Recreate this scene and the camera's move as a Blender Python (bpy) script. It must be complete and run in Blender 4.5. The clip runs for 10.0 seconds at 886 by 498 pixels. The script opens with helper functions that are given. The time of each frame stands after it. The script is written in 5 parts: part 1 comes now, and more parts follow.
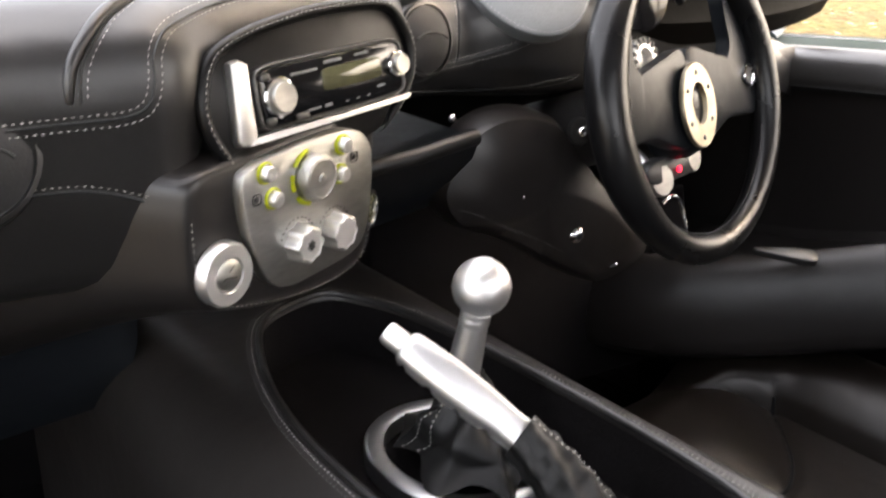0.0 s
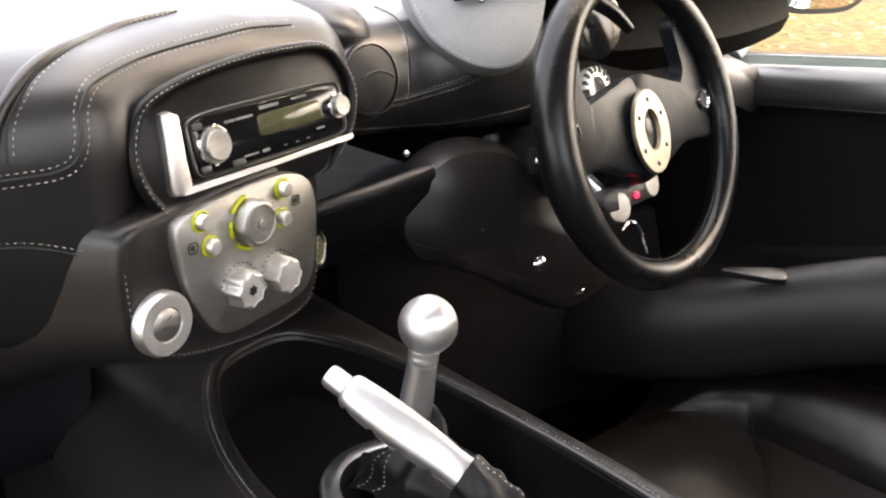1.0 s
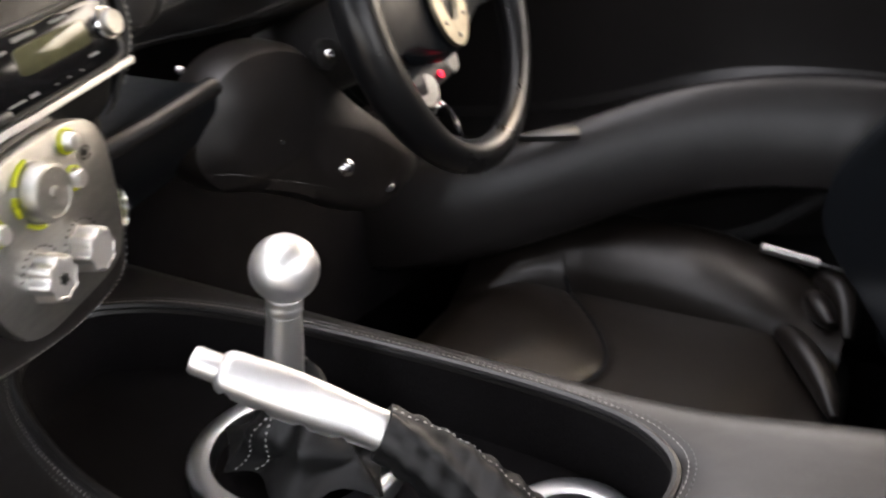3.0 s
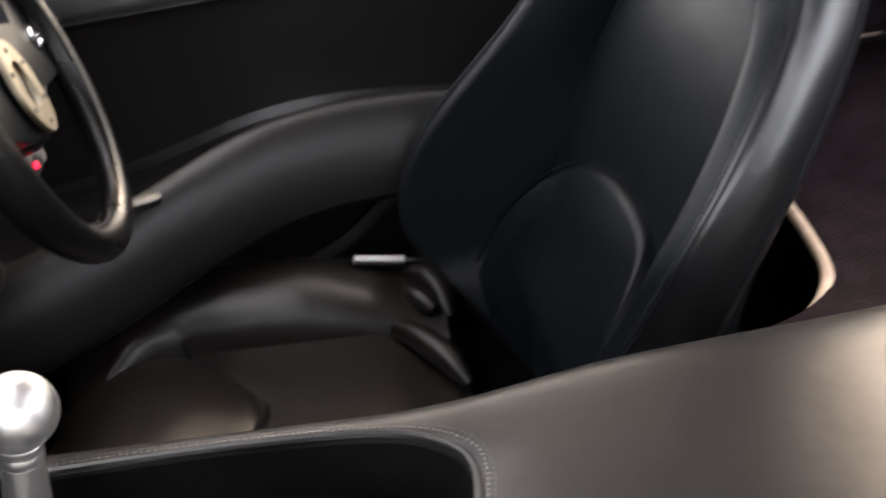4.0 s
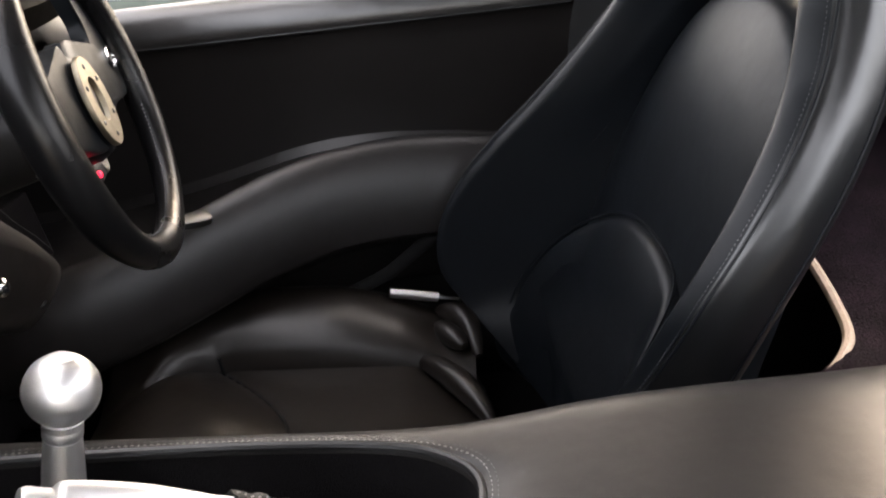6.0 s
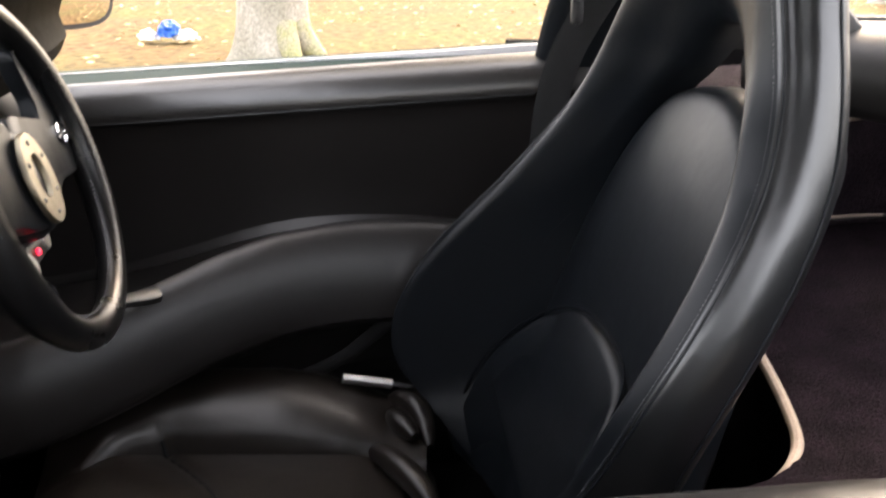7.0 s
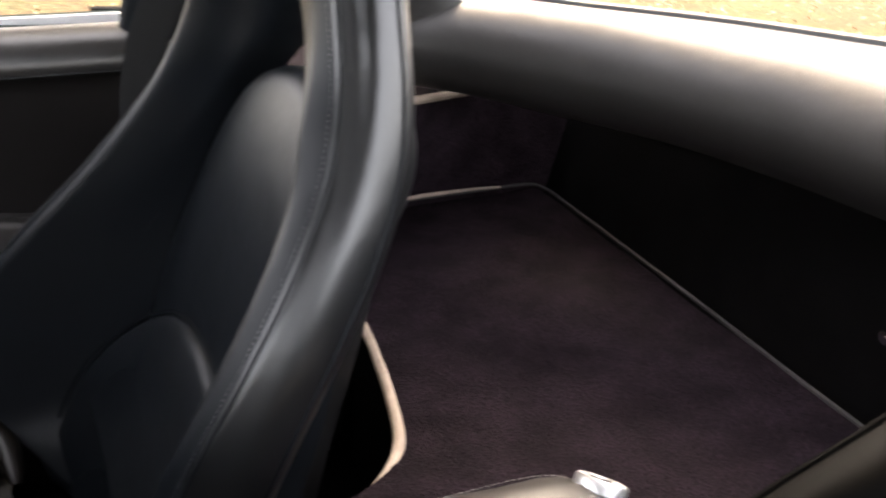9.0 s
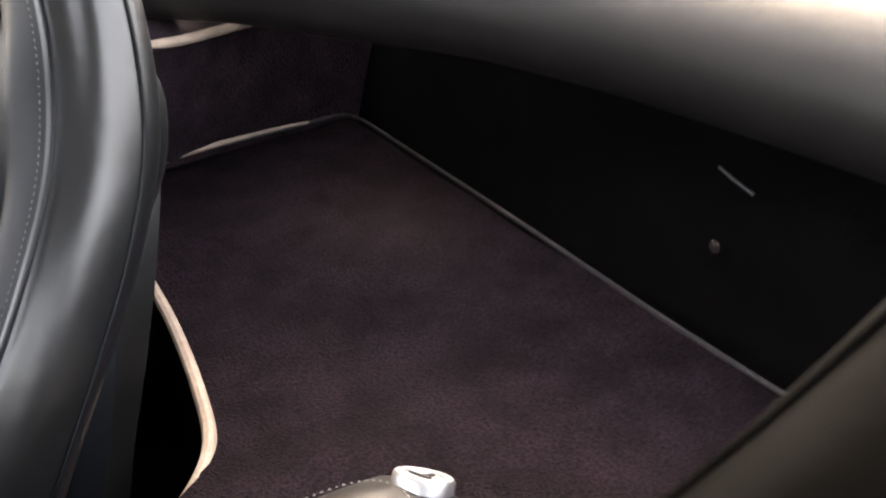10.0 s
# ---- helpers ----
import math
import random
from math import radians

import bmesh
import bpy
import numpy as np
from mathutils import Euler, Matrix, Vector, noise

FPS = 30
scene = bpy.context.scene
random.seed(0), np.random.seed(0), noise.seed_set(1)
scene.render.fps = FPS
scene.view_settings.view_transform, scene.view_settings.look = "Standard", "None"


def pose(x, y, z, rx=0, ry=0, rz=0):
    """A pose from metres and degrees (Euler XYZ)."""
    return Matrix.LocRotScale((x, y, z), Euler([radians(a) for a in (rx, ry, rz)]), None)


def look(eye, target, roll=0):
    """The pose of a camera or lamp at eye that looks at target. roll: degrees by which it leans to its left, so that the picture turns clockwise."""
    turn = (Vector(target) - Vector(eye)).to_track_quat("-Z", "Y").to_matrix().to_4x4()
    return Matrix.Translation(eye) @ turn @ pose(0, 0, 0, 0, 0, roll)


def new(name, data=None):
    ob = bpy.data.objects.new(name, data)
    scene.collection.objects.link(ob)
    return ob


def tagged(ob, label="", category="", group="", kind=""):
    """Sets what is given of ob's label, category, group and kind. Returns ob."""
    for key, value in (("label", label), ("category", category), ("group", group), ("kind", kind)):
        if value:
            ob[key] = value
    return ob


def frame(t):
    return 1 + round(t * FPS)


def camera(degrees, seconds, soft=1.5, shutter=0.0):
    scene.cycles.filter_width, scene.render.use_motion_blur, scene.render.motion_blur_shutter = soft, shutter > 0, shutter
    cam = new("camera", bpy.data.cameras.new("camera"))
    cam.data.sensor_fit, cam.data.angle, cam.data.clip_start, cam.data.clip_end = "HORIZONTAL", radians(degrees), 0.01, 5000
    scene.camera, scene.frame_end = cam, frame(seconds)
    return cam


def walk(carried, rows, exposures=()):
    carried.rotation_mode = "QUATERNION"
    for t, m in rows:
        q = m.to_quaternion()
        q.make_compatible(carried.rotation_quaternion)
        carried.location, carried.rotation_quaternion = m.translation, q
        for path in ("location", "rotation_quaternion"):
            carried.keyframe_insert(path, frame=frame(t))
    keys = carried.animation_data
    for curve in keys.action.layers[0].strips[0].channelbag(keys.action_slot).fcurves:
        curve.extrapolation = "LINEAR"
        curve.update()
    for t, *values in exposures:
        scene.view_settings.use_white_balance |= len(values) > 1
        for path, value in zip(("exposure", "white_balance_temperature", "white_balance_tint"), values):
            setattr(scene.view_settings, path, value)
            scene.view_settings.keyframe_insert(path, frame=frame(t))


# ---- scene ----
cam = camera(51.8, 10.0, soft=2.1, shutter=0.5)
PATH = [
    (0, (0.023, 0.152, 1.002), (1.218, 1.578, 0.268), 2.1),
    (0.5, (0.048, 0.127, 1.014), (1.245, 1.585, 0.348), 1.9),
    (1, (0.059, 0.126, 1.014), (1.263, 1.568, 0.328), -0.1),
    (1.5, (0.063, 0.123, 1.014), (1.276, 1.556, 0.326), -0.7),
    (2, (0.064, 0.128, 1.012), (1.315, 1.52, 0.307), 0.0),
    (2.2, (0.064, 0.135, 1.01), (1.36, 1.48, 0.296), 0.0),
    (3.3, (0.075, 0.314, 0.995), (1.687, 0.984, 0.02), -6.2),
    (3.5, (0.066, 0.344, 1.015), (1.776, 0.778, 0.072), -6.4),
    (3.7, (0.050, 0.381, 1.021), (1.821, 0.620, 0.123), -7.9),
    (4, (0.026, 0.409, 1.018), (1.795, 0.301, 0.091), -4.8),
    (4.2, (-0.016, 0.397, 1.022), (1.794, 0.237, 0.187), -3.7),
    (4.5, (-0.041, 0.407, 1.019), (1.798, 0.261, 0.246), -3.6),
    (5, (-0.04, 0.405, 1.019), (1.781, 0.376, 0.192), -2.5),
    (5.2, (-0.041, 0.403, 1.019), (1.776, 0.381, 0.186), -2.2),
    (6.5, (-0.003, 0.39, 1.019), (1.839, 0.362, 0.241), -0.3),
    (7, (-0.001, 0.363, 1.028), (1.884, 0.301, 0.361), 1.0),
    (7.5, (0.02, 0.349, 1.038), (1.922, 0.257, 0.428), 0.9),
    (8, (0.035, 0.322, 1.042), (1.939, 0.194, 0.445), 1.7),
    (8.5, (0.055, 0.283, 1.025), (1.9, -0.165, 0.398), 3.5),
    (9, (0.085, 0.233, 1.032), (1.815, -0.477, 0.322), 4.5),
    (9.2, (0.093, 0.205, 1.029), (1.790, -0.574, 0.311), 4.0),
    (9.5, (0.109, 0.176, 1.016), (1.695, -0.8, 0.287), 6.3),
    (9.7, (0.121, 0.170, 1.009), (1.651, -0.850, 0.223), 4.6),
    (9.8, (0.131, 0.160, 1.018), (1.676, -0.829, 0.221), 2.7),
    (10, (0.165, 0.143, 1.023), (1.685, -0.831, 0.163), 1.1),
]
EXPOSURE = [(0.0, 2.6, 7200, 13), (2.2, 2.6, 7200, 13), (3.4, 2.46, 7200, 13), (9.2, 2.46, 7200, 13), (10.0, 2.75, 7200, 13)]
walk(cam, [(t, look(eye, target, roll)) for t, eye, target, roll in PATH], EXPOSURE)

# ---- light ----
world = bpy.data.worlds.new("sky")
scene.world = world
world.use_nodes = True
wn = world.node_tree.nodes
sky = wn.new("ShaderNodeTexSky")
sky.sky_type, sky.sun_disc = "NISHITA", False
sky.sun_elevation, sky.sun_rotation = radians(44), radians(106.4)
sky.air_density, sky.dust_density = 1.0, 6.0
cloud = wn.new("ShaderNodeMix")
cloud.data_type, cloud.blend_type = "RGBA", "ADD"
cloud.inputs["Factor"].default_value, cloud.inputs["B"].default_value = 1.0, (4.5, 4.5, 4.6, 1)
world.node_tree.links.new(sky.outputs[0], cloud.inputs["A"])
world.node_tree.links.new(cloud.outputs["Result"], wn["Background"].inputs[0])
wn["Background"].inputs[1].default_value = 0.15

sun_data = bpy.data.lights.new("sun", "SUN")
sun_data.energy, sun_data.angle, sun_data.color = 2.0, radians(24), (1.0, 0.83, 0.64)
sun = new("sun", sun_data)
SUN_FROM = Vector((0.68, -0.20, 0.68))
sun.matrix_world = look(SUN_FROM * 30, (0, 0, 0))


# ---- materials ----
def material(name, colour, rough=0.5, metal=0.0, grain=0.0, grain_scale=400.0, patch=0.25, patch_scale=6.0, bump=0.0,
             rough_var=0.1, second=None, spec=0.5, aniso=0.0, coat=0.0, stretch=None):
    """A surface with colour and gloss that vary at two scales, and a fine relief."""
    m = bpy.data.materials.new(name)
    m.use_nodes = True
    nt = m.node_tree
    p = nt.nodes["Principled BSDF"]
    p.inputs["Metallic"].default_value = metal
    p.inputs["Specular IOR Level"].default_value = spec
    p.inputs["Anisotropic"].default_value = aniso
    p.inputs["Coat Weight"].default_value = coat
    geo = nt.nodes.new("ShaderNodeTexCoord")
    vec = geo.outputs["Object"]
    if stretch:
        mp = nt.nodes.new("ShaderNodeMapping")
        mp.inputs["Scale"].default_value = stretch
        nt.links.new(vec, mp.inputs["Vector"])
        vec = mp.outputs[0]
    big = nt.nodes.new("ShaderNodeTexNoise")
    big.inputs["Scale"].default_value, big.inputs["Detail"].default_value = patch_scale, 5
    fine = nt.nodes.new("ShaderNodeTexNoise")
    fine.inputs["Scale"].default_value, fine.inputs["Detail"].default_value = grain_scale, 3
    nt.links.new(vec, big.inputs["Vector"])
    nt.links.new(vec, fine.inputs["Vector"])
    mix = nt.nodes.new("ShaderNodeMix")
    mix.data_type = "RGBA"
    c2 = second or tuple(c * (1 - patch) for c in colour)
    mix.inputs["A"].default_value, mix.inputs["B"].default_value = (*colour, 1), (*c2, 1)
    ramp = nt.nodes.new("ShaderNodeMapRange")
    ramp.inputs["From Min"].default_value, ramp.inputs["From Max"].default_value = 0.35, 0.65
    nt.links.new(big.outputs["Fac"], ramp.inputs["Value"])
    nt.links.new(ramp.outputs[0], mix.inputs["Factor"])
    col = mix.outputs["Result"]
    if grain:
        m2 = nt.nodes.new("ShaderNodeMix")
        m2.data_type, m2.blend_type = "RGBA", "MULTIPLY"
        r2 = nt.nodes.new("ShaderNodeMapRange")
        r2.inputs["From Min"].default_value, r2.inputs["From Max"].default_value = 0.3, 0.7
        r2.inputs["To Min"].default_value, r2.inputs["To Max"].default_value = 1 - grain, 1 + grain
        nt.links.new(fine.outputs["Fac"], r2.inputs["Value"])
        m2.inputs["Factor"].default_value = 1
        nt.links.new(col, m2.inputs["A"])
        nt.links.new(r2.outputs[0], m2.inputs["B"])
        col = m2.outputs["Result"]
    nt.links.new(col, p.inputs["Base Color"])
    rr = nt.nodes.new("ShaderNodeMapRange")
    rr.inputs["To Min"].default_value, rr.inputs["To Max"].default_value = max(rough - rough_var, 0.02), rough + rough_var
    nt.links.new(big.outputs["Fac"], rr.inputs["Value"])
    nt.links.new(rr.outputs[0], p.inputs["Roughness"])
    if bump:
        b = nt.nodes.new("ShaderNodeBump")
        b.inputs["Strength"].default_value, b.inputs["Distance"].default_value = 1.0, bump
        nt.links.new(fine.outputs["Fac"], b.inputs["Height"])
        nt.links.new(b.outputs[0], p.inputs["Normal"])
    return m


def leather(name, colour, rough, spec=0.62):
    """Coated hide: creased cells for relief, soft patches in gloss."""
    m = material(name, colour, rough, grain=0.15, grain_scale=700, patch=0.25, patch_scale=9, rough_var=0.06, spec=spec)
    nt = m.node_tree
    p = nt.nodes["Principled BSDF"]
    tc = nt.nodes.new("ShaderNodeTexCoord")
    cells = nt.nodes.new("ShaderNodeTexVoronoi")
    cells.feature, cells.inputs["Scale"].default_value = "DISTANCE_TO_EDGE", 900
    folds = nt.nodes.new("ShaderNodeTexNoise")
    folds.inputs["Scale"].default_value, folds.inputs["Detail"].default_value = 26, 2
    for n in (cells, folds):
        nt.links.new(tc.outputs["Object"], n.inputs["Vector"])
    b1, b2 = nt.nodes.new("ShaderNodeBump"), nt.nodes.new("ShaderNodeBump")
    b1.inputs["Strength"].default_value, b1.inputs["Distance"].default_value = 0.22, 0.0003
    b2.inputs["Strength"].default_value, b2.inputs["Distance"].default_value = 0.3, 0.003
    nt.links.new(cells.outputs["Distance"], b1.inputs["Height"])
    nt.links.new(folds.outputs["Fac"], b2.inputs["Height"])
    nt.links.new(b2.outputs[0], b1.inputs["Normal"])
    nt.links.new(b1.outputs[0], p.inputs["Normal"])
    return m


LEATHER = leather("black_leather", (0.012, 0.0115, 0.0115), 0.38, 0.5)
SEAT_HIDE = leather("seat_leather", (0.0058, 0.0075, 0.0098), 0.40, 0.26)
BOLSTER_HIDE = leather("bolster_leather", (0.0074, 0.0080, 0.0088), 0.31, 1.0)
TUNNEL_HIDE = leather("tunnel_leather", (0.0155, 0.0138, 0.0130), 0.40, 0.36)
DASH_HIDE = leather("dash_leather", (0.013, 0.0125, 0.0125), 0.37, 0.8)
DOOR_HIDE = leather("door_leather", (0.0135, 0.0118, 0.0114), 0.38, 0.5)
# door leather made paler and glossier, light on the sill roll painted in
LIT_SILL_HIDE = leather("lit_sill_leather", (0.022, 0.020, 0.019), 0.33, 0.9)
DECK_HIDE = leather("deck_leather", (0.020, 0.0185, 0.0175), 0.48, 0.6)
PAD_HIDE = leather("cushion_leather", (0.0105, 0.0080, 0.0066), 0.36, 0.44)
# darker copy of the leather, missing shade painted in on passenger seat and gauge hood
SHADED_HIDE = leather("shaded_leather", (0.0032, 0.0027, 0.0023), 0.55, 0.03)
FLAP_HIDE = leather("grey_leather", (0.21, 0.22, 0.225), 0.5)
RIM_HIDE = leather("wheel_leather", (0.006, 0.006, 0.0065), 0.28, 0.30)
SOFT_HIDE = leather("gaiter_leather", (0.006, 0.006, 0.006), 0.5, 0.3)
THREAD = material("thread", (0.55, 0.53, 0.50), 0.8, patch=0.2, patch_scale=60)
GREY_THREAD = material("grey_thread", (0.16, 0.16, 0.16), 0.8, patch=0.2, patch_scale=60)
ALLOY = material("satin_alloy", (0.80, 0.79, 0.78), 0.43, 1.0, patch=0.08, patch_scale=20, bump=0.00015, grain_scale=900, rough_var=0.06)
BRUSHED = material("brushed_alloy", (0.44, 0.435, 0.41), 0.36, 1.0, patch=0.12, patch_scale=30, bump=0.0002, grain_scale=300, stretch=(1, 8, 8), rough_var=0.06)
BRIGHT_RING = material("polished_ring", (0.62, 0.64, 0.66), 0.30, 1.0, patch=0.08, patch_scale=30, rough_var=0.05)
LEVER_ALLOY = material("lever_alloy", (0.82, 0.81, 0.79), 0.30, 1.0, patch=0.05, rough_var=0.05)
CHROME = material("chrome", (0.85, 0.85, 0.85), 0.08, 1.0, patch=0.04, rough_var=0.03)
GLOSS_BLACK = material("gloss_black", (0.008, 0.008, 0.009), 0.12, patch=0.2, rough_var=0.04)
BLACK_PLASTIC = material("black_plastic", (0.015, 0.015, 0.016), 0.5, patch=0.2, grain=0.2, bump=0.0002)
DARK_METAL = material("dark_metal", (0.13, 0.13, 0.13), 0.4, 1.0, patch=0.2)
CARPET = material("plum_carpet", (0.013, 0.0078, 0.0115), 0.95, grain=0.65, grain_scale=330, second=(0.029, 0.0185, 0.0255), patch_scale=19, bump=0.005, spec=0.15)
FLOOR_CARPET = material("black_carpet", (0.0068, 0.0060, 0.0064), 0.95, grain=0.5, grain_scale=900, patch_scale=14, bump=0.002, spec=0.1)
PIPING = material("beige_piping", (0.42, 0.33, 0.26), 0.7, grain=0.25, grain_scale=700, patch_scale=40, bump=0.0004)
PIPING_DULL = material("dull_piping", (0.036, 0.032, 0.032), 0.8, grain=0.3, grain_scale=700, patch_scale=40)
WHITE_PAINT = material("silver_white_paint", (0.72, 0.73, 0.74), 0.25, patch=0.05, coat=0.6)
HEADLINING = material("headlining", (0.10, 0.095, 0.09), 0.9, grain=0.2, bump=0.0005)
RUBBER = material("seal_rubber", (0.018, 0.02, 0.02), 0.5, patch=0.2)
DECK_EDGE = material("green_black_edge", (0.040, 0.060, 0.052), 0.6, patch=0.2, spec=0.15)
WEBBING = material("belt_webbing", (0.005, 0.005, 0.0055), 0.8, grain=0.4, grain_scale=500, bump=0.0005)
MIRROR = material("mirror_glass", (0.9, 0.9, 0.9), 0.02, 1.0, patch=0.0, rough_var=0.0)
PLATE_GOLD = material("worn_alloy", (0.34, 0.30, 0.23), 0.42, 1.0, patch=0.25, patch_scale=50)
ICON = material("icon_ink", (0.02, 0.02, 0.02), 0.6)
PRINT = material("pale_print", (0.26, 0.26, 0.25), 0.6)
DISPLAY = material("lcd_glass", (0.10, 0.10, 0.055), 0.1, patch=0.4, patch_scale=40)
AMBER = material("lime_ring", (0.55, 0.60, 0.02), 0.35, patch=0.2)
BARK = material("beech_bark", (0.33, 0.30, 0.25), 0.9, grain=0.25, grain_scale=40, second=(0.24, 0.22, 0.17), patch_scale=3, bump=0.01)
MOSS_BARK = material("mossy_bark", (0.27, 0.26, 0.11), 0.9, grain=0.3, grain_scale=60, second=(0.30, 0.27, 0.20), patch_scale=7, bump=0.01)
BLUE_PLASTIC = material("blue_plastic", (0.02, 0.13, 0.55), 0.4, patch=0.3, patch_scale=12)
WHITE_PLASTIC = material("white_plastic", (0.8, 0.8, 0.78), 0.5, patch=0.15, patch_scale=12)
RENDERED_WALL = material("white_render", (0.75, 0.73, 0.69), 0.9, grain=0.1, grain_scale=30)
BRICK = material("red_brick", (0.32, 0.13, 0.09), 0.9, grain=0.3, grain_scale=9)
ROOF_TILE = material("roof_tile", (0.16, 0.12, 0.10), 0.9, grain=0.3, grain_scale=8)
WINDOW_DARK = material("window_pane", (0.05, 0.06, 0.07), 0.1)
HEDGE = material("hedge_leaf", (0.05, 0.09, 0.03), 0.7, grain=0.3, grain_scale=20)
LEAF = material("autumn_leaf", (0.36, 0.25, 0.09), 0.7, second=(0.22, 0.24, 0.06), patch_scale=0.8)
FALLEN = material("fallen_leaf", (0.42, 0.34, 0.19), 0.8, second=(0.33, 0.20, 0.09), patch_scale=1.5)
GRASS = material("autumn_grass", (0.068, 0.066, 0.022), 0.95, grain=0.5, grain_scale=9, second=(0.098, 0.058, 0.028), patch_scale=0.7, bump=0.03, spec=0.1)

LAMP_RED = bpy.data.materials.new("red_lamp")
LAMP_RED.use_nodes = True
LAMP_RED.node_tree.nodes["Principled BSDF"].inputs["Base Color"].default_value = (0.6, 0.01, 0.02, 1)
LAMP_RED.node_tree.nodes["Principled BSDF"].inputs["Emission Color"].default_value = (1.0, 0.02, 0.06, 1)
LAMP_RED.node_tree.nodes["Principled BSDF"].inputs["Emission Strength"].default_value = 0.6


# ---- mesh helpers ----
def part(name, bm, mat, parent=None, label="", smooth=True):
    me = bpy.data.meshes.new(name)
    bmesh.ops.recalc_face_normals(bm, faces=bm.faces)
    bm.to_mesh(me)
    bm.free()
    me.materials.append(mat)
    if smooth:
        me.shade_smooth()
        me.set_sharp_from_angle(angle=radians(40))
    ob = new(name, me)
    if parent:
        ob.parent = parent
    if label:
        ob["label"] = label
    return ob


def thing(name, label, category, kind="", group=""):
    return tagged(new(name), label, category, group, kind)


def V(*a):
    return Vector(a)


def spline(points, n=8, closed=False):
    """Points along a smooth curve through the given ones."""
    p = [Vector(q) for q in points]
    k, out = len(p), []
    for i in range(k if closed else k - 1):
        a, b, c, d = (p[(i + j) % k] if closed else p[min(max(i + j, 0), k - 1)] for j in (-1, 0, 1, 2))
        for s in range(n):
            t = s / n
            out.append(0.5 * (2 * b + (c - a) * t + (2 * a - 5 * b + 4 * c - d) * t * t + (3 * b - a - 3 * c + d) * t ** 3))
    if not closed:
        out.append(p[-1].copy())
    return out


def even(points, step):
    """Points at even steps along a polyline."""
    out, left = [points[0].copy()], step
    for a, b in zip(points, points[1:]):
        d = (b - a).length
        while d >= left and d > 1e-9:
            a = a + (b - a) * (left / d)
            out.append(a.copy())
            d, left = (b - a).length, step
        left -= d
    return out


def loft(rings, close=True, cap=True, wrap=False):
    bm = bmesh.new()
    vs = [[bm.verts.new(p) for p in r] for r in rings]
    pairs = list(zip(vs, vs[1:])) + ([(vs[-1], vs[0])] if wrap else [])
    for a, b in pairs:
        n = len(a)
        for i in range(n if close else n - 1):
            j = (i + 1) % n
            bm.faces.new((a[i], a[j], b[j], b[i]))
    if cap and close and not wrap:
        for r in (vs[0], vs[-1]):
            bm.faces.new(r)
    return bm


def tube(path, radius, sides=10, up=(0, 0, 1), flat=1.0, wrap=False, cap=True):
    """A tube along a path; radius may be a number or a function of 0..1; flat scales it along 'up'."""
    up, rings, n = Vector(up), [], len(path)
    for i, p in enumerate(path):
        a, b = (path[i - 1], path[(i + 1) % n]) if wrap else (path[max(i - 1, 0)], path[min(i + 1, n - 1)])
        d = (b - a).normalized()
        s = d.cross(up)
        s = s.normalized() if s.length > 1e-4 else d.orthogonal().normalized()
        w = s.cross(d).normalized()
        r = radius(i / max(n - 1, 1)) if callable(radius) else radius
        rings.append([p + s * (r * math.cos(2 * math.pi * k / sides)) + w * (r * flat * math.sin(2 * math.pi * k / sides)) for k in range(sides)])
    return loft(rings, wrap=wrap, cap=cap)


def lathe(profile, place, sides=28):
    """A turned body: profile of (radius, height) about the z axis of the pose 'place'."""
    rings = [[place @ V(r * math.cos(2 * math.pi * k / sides), r * math.sin(2 * math.pi * k / sides), h) for k in range(sides)] for r, h in profile]
    return loft(rings)


def facing(place, normal, up=(0, 0, 1)):
    """A pose at 'place' whose z axis is the normal and whose y axis leans to 'up'."""
    z = Vector(normal).normalized()
    x = Vector(up).cross(z).normalized()
    y = z.cross(x)
    m = Matrix((x, y, z)).transposed().to_4x4()
    m.translation = place
    return m


def slab(outline, place, thick, bevel=0.002, dome=0.0):
    """A plate with rounded edges: an outline in the pose's xy plane, raised along its z axis."""
    c = sum((Vector((*p[:2], 0)) for p in outline), Vector()) / len(outline)

    def ring(inset, h):
        out = []
        for p in outline:
            q = Vector((p[0], p[1], 0))
            d = (q - c)
            q = c + d * max(0.0, 1 - inset / max(d.length, 1e-6))
            out.append(place @ V(q.x, q.y, h))
        return out
    rings = [ring(0, 0), ring(0, thick - bevel), ring(bevel * 0.3, thick - bevel * 0.3), ring(bevel, thick)]
    if dome:
        span = min((Vector((*p[:2], 0)) - c).length for p in outline)
        for f in (0.25, 0.5, 0.75, 0.93):
            rings.append(ring(bevel + (span - bevel) * f, thick + dome * (1 - (1 - f) ** 2)))
    return loft(rings)


def pillow(outline, place, thick, dome, edge=0.02):
    """A stuffed pad: an outline in the pose's xy plane that swells to 'dome' over a rounded rim."""
    c = sum((Vector((*p[:2], 0)) for p in outline), Vector()) / len(outline)
    far = max((Vector((*p[:2], 0)) - c).length for p in outline)
    rings = [[place @ V(p[0], p[1], -thick) for p in outline]]
    for f in (0.0, 0.02, 0.05, 0.09, 0.14, 0.2, 0.28, 0.37, 0.47, 0.58, 0.7, 0.82, 0.93, 0.985):
        h = thick * (math.sqrt(1 - (1 - min(f * far / edge, 1.0)) ** 2) - 1) + dome * (1 - (1 - f) ** 2.4)
        rings.append([place @ V(c.x + (p[0] - c.x) * (1 - f), c.y + (p[1] - c.y) * (1 - f), h) for p in outline])
    return loft(rings)


def oval(a, b, n=32, power=2.0, cx=0.0, cy=0.0):
    out = []
    for k in range(n):
        t = 2 * math.pi * k / n
        c, s = math.cos(t), math.sin(t)
        out.append((cx + a * math.copysign(abs(c) ** (2 / power), c), cy + b * math.copysign(abs(s) ** (2 / power), s)))
    return out


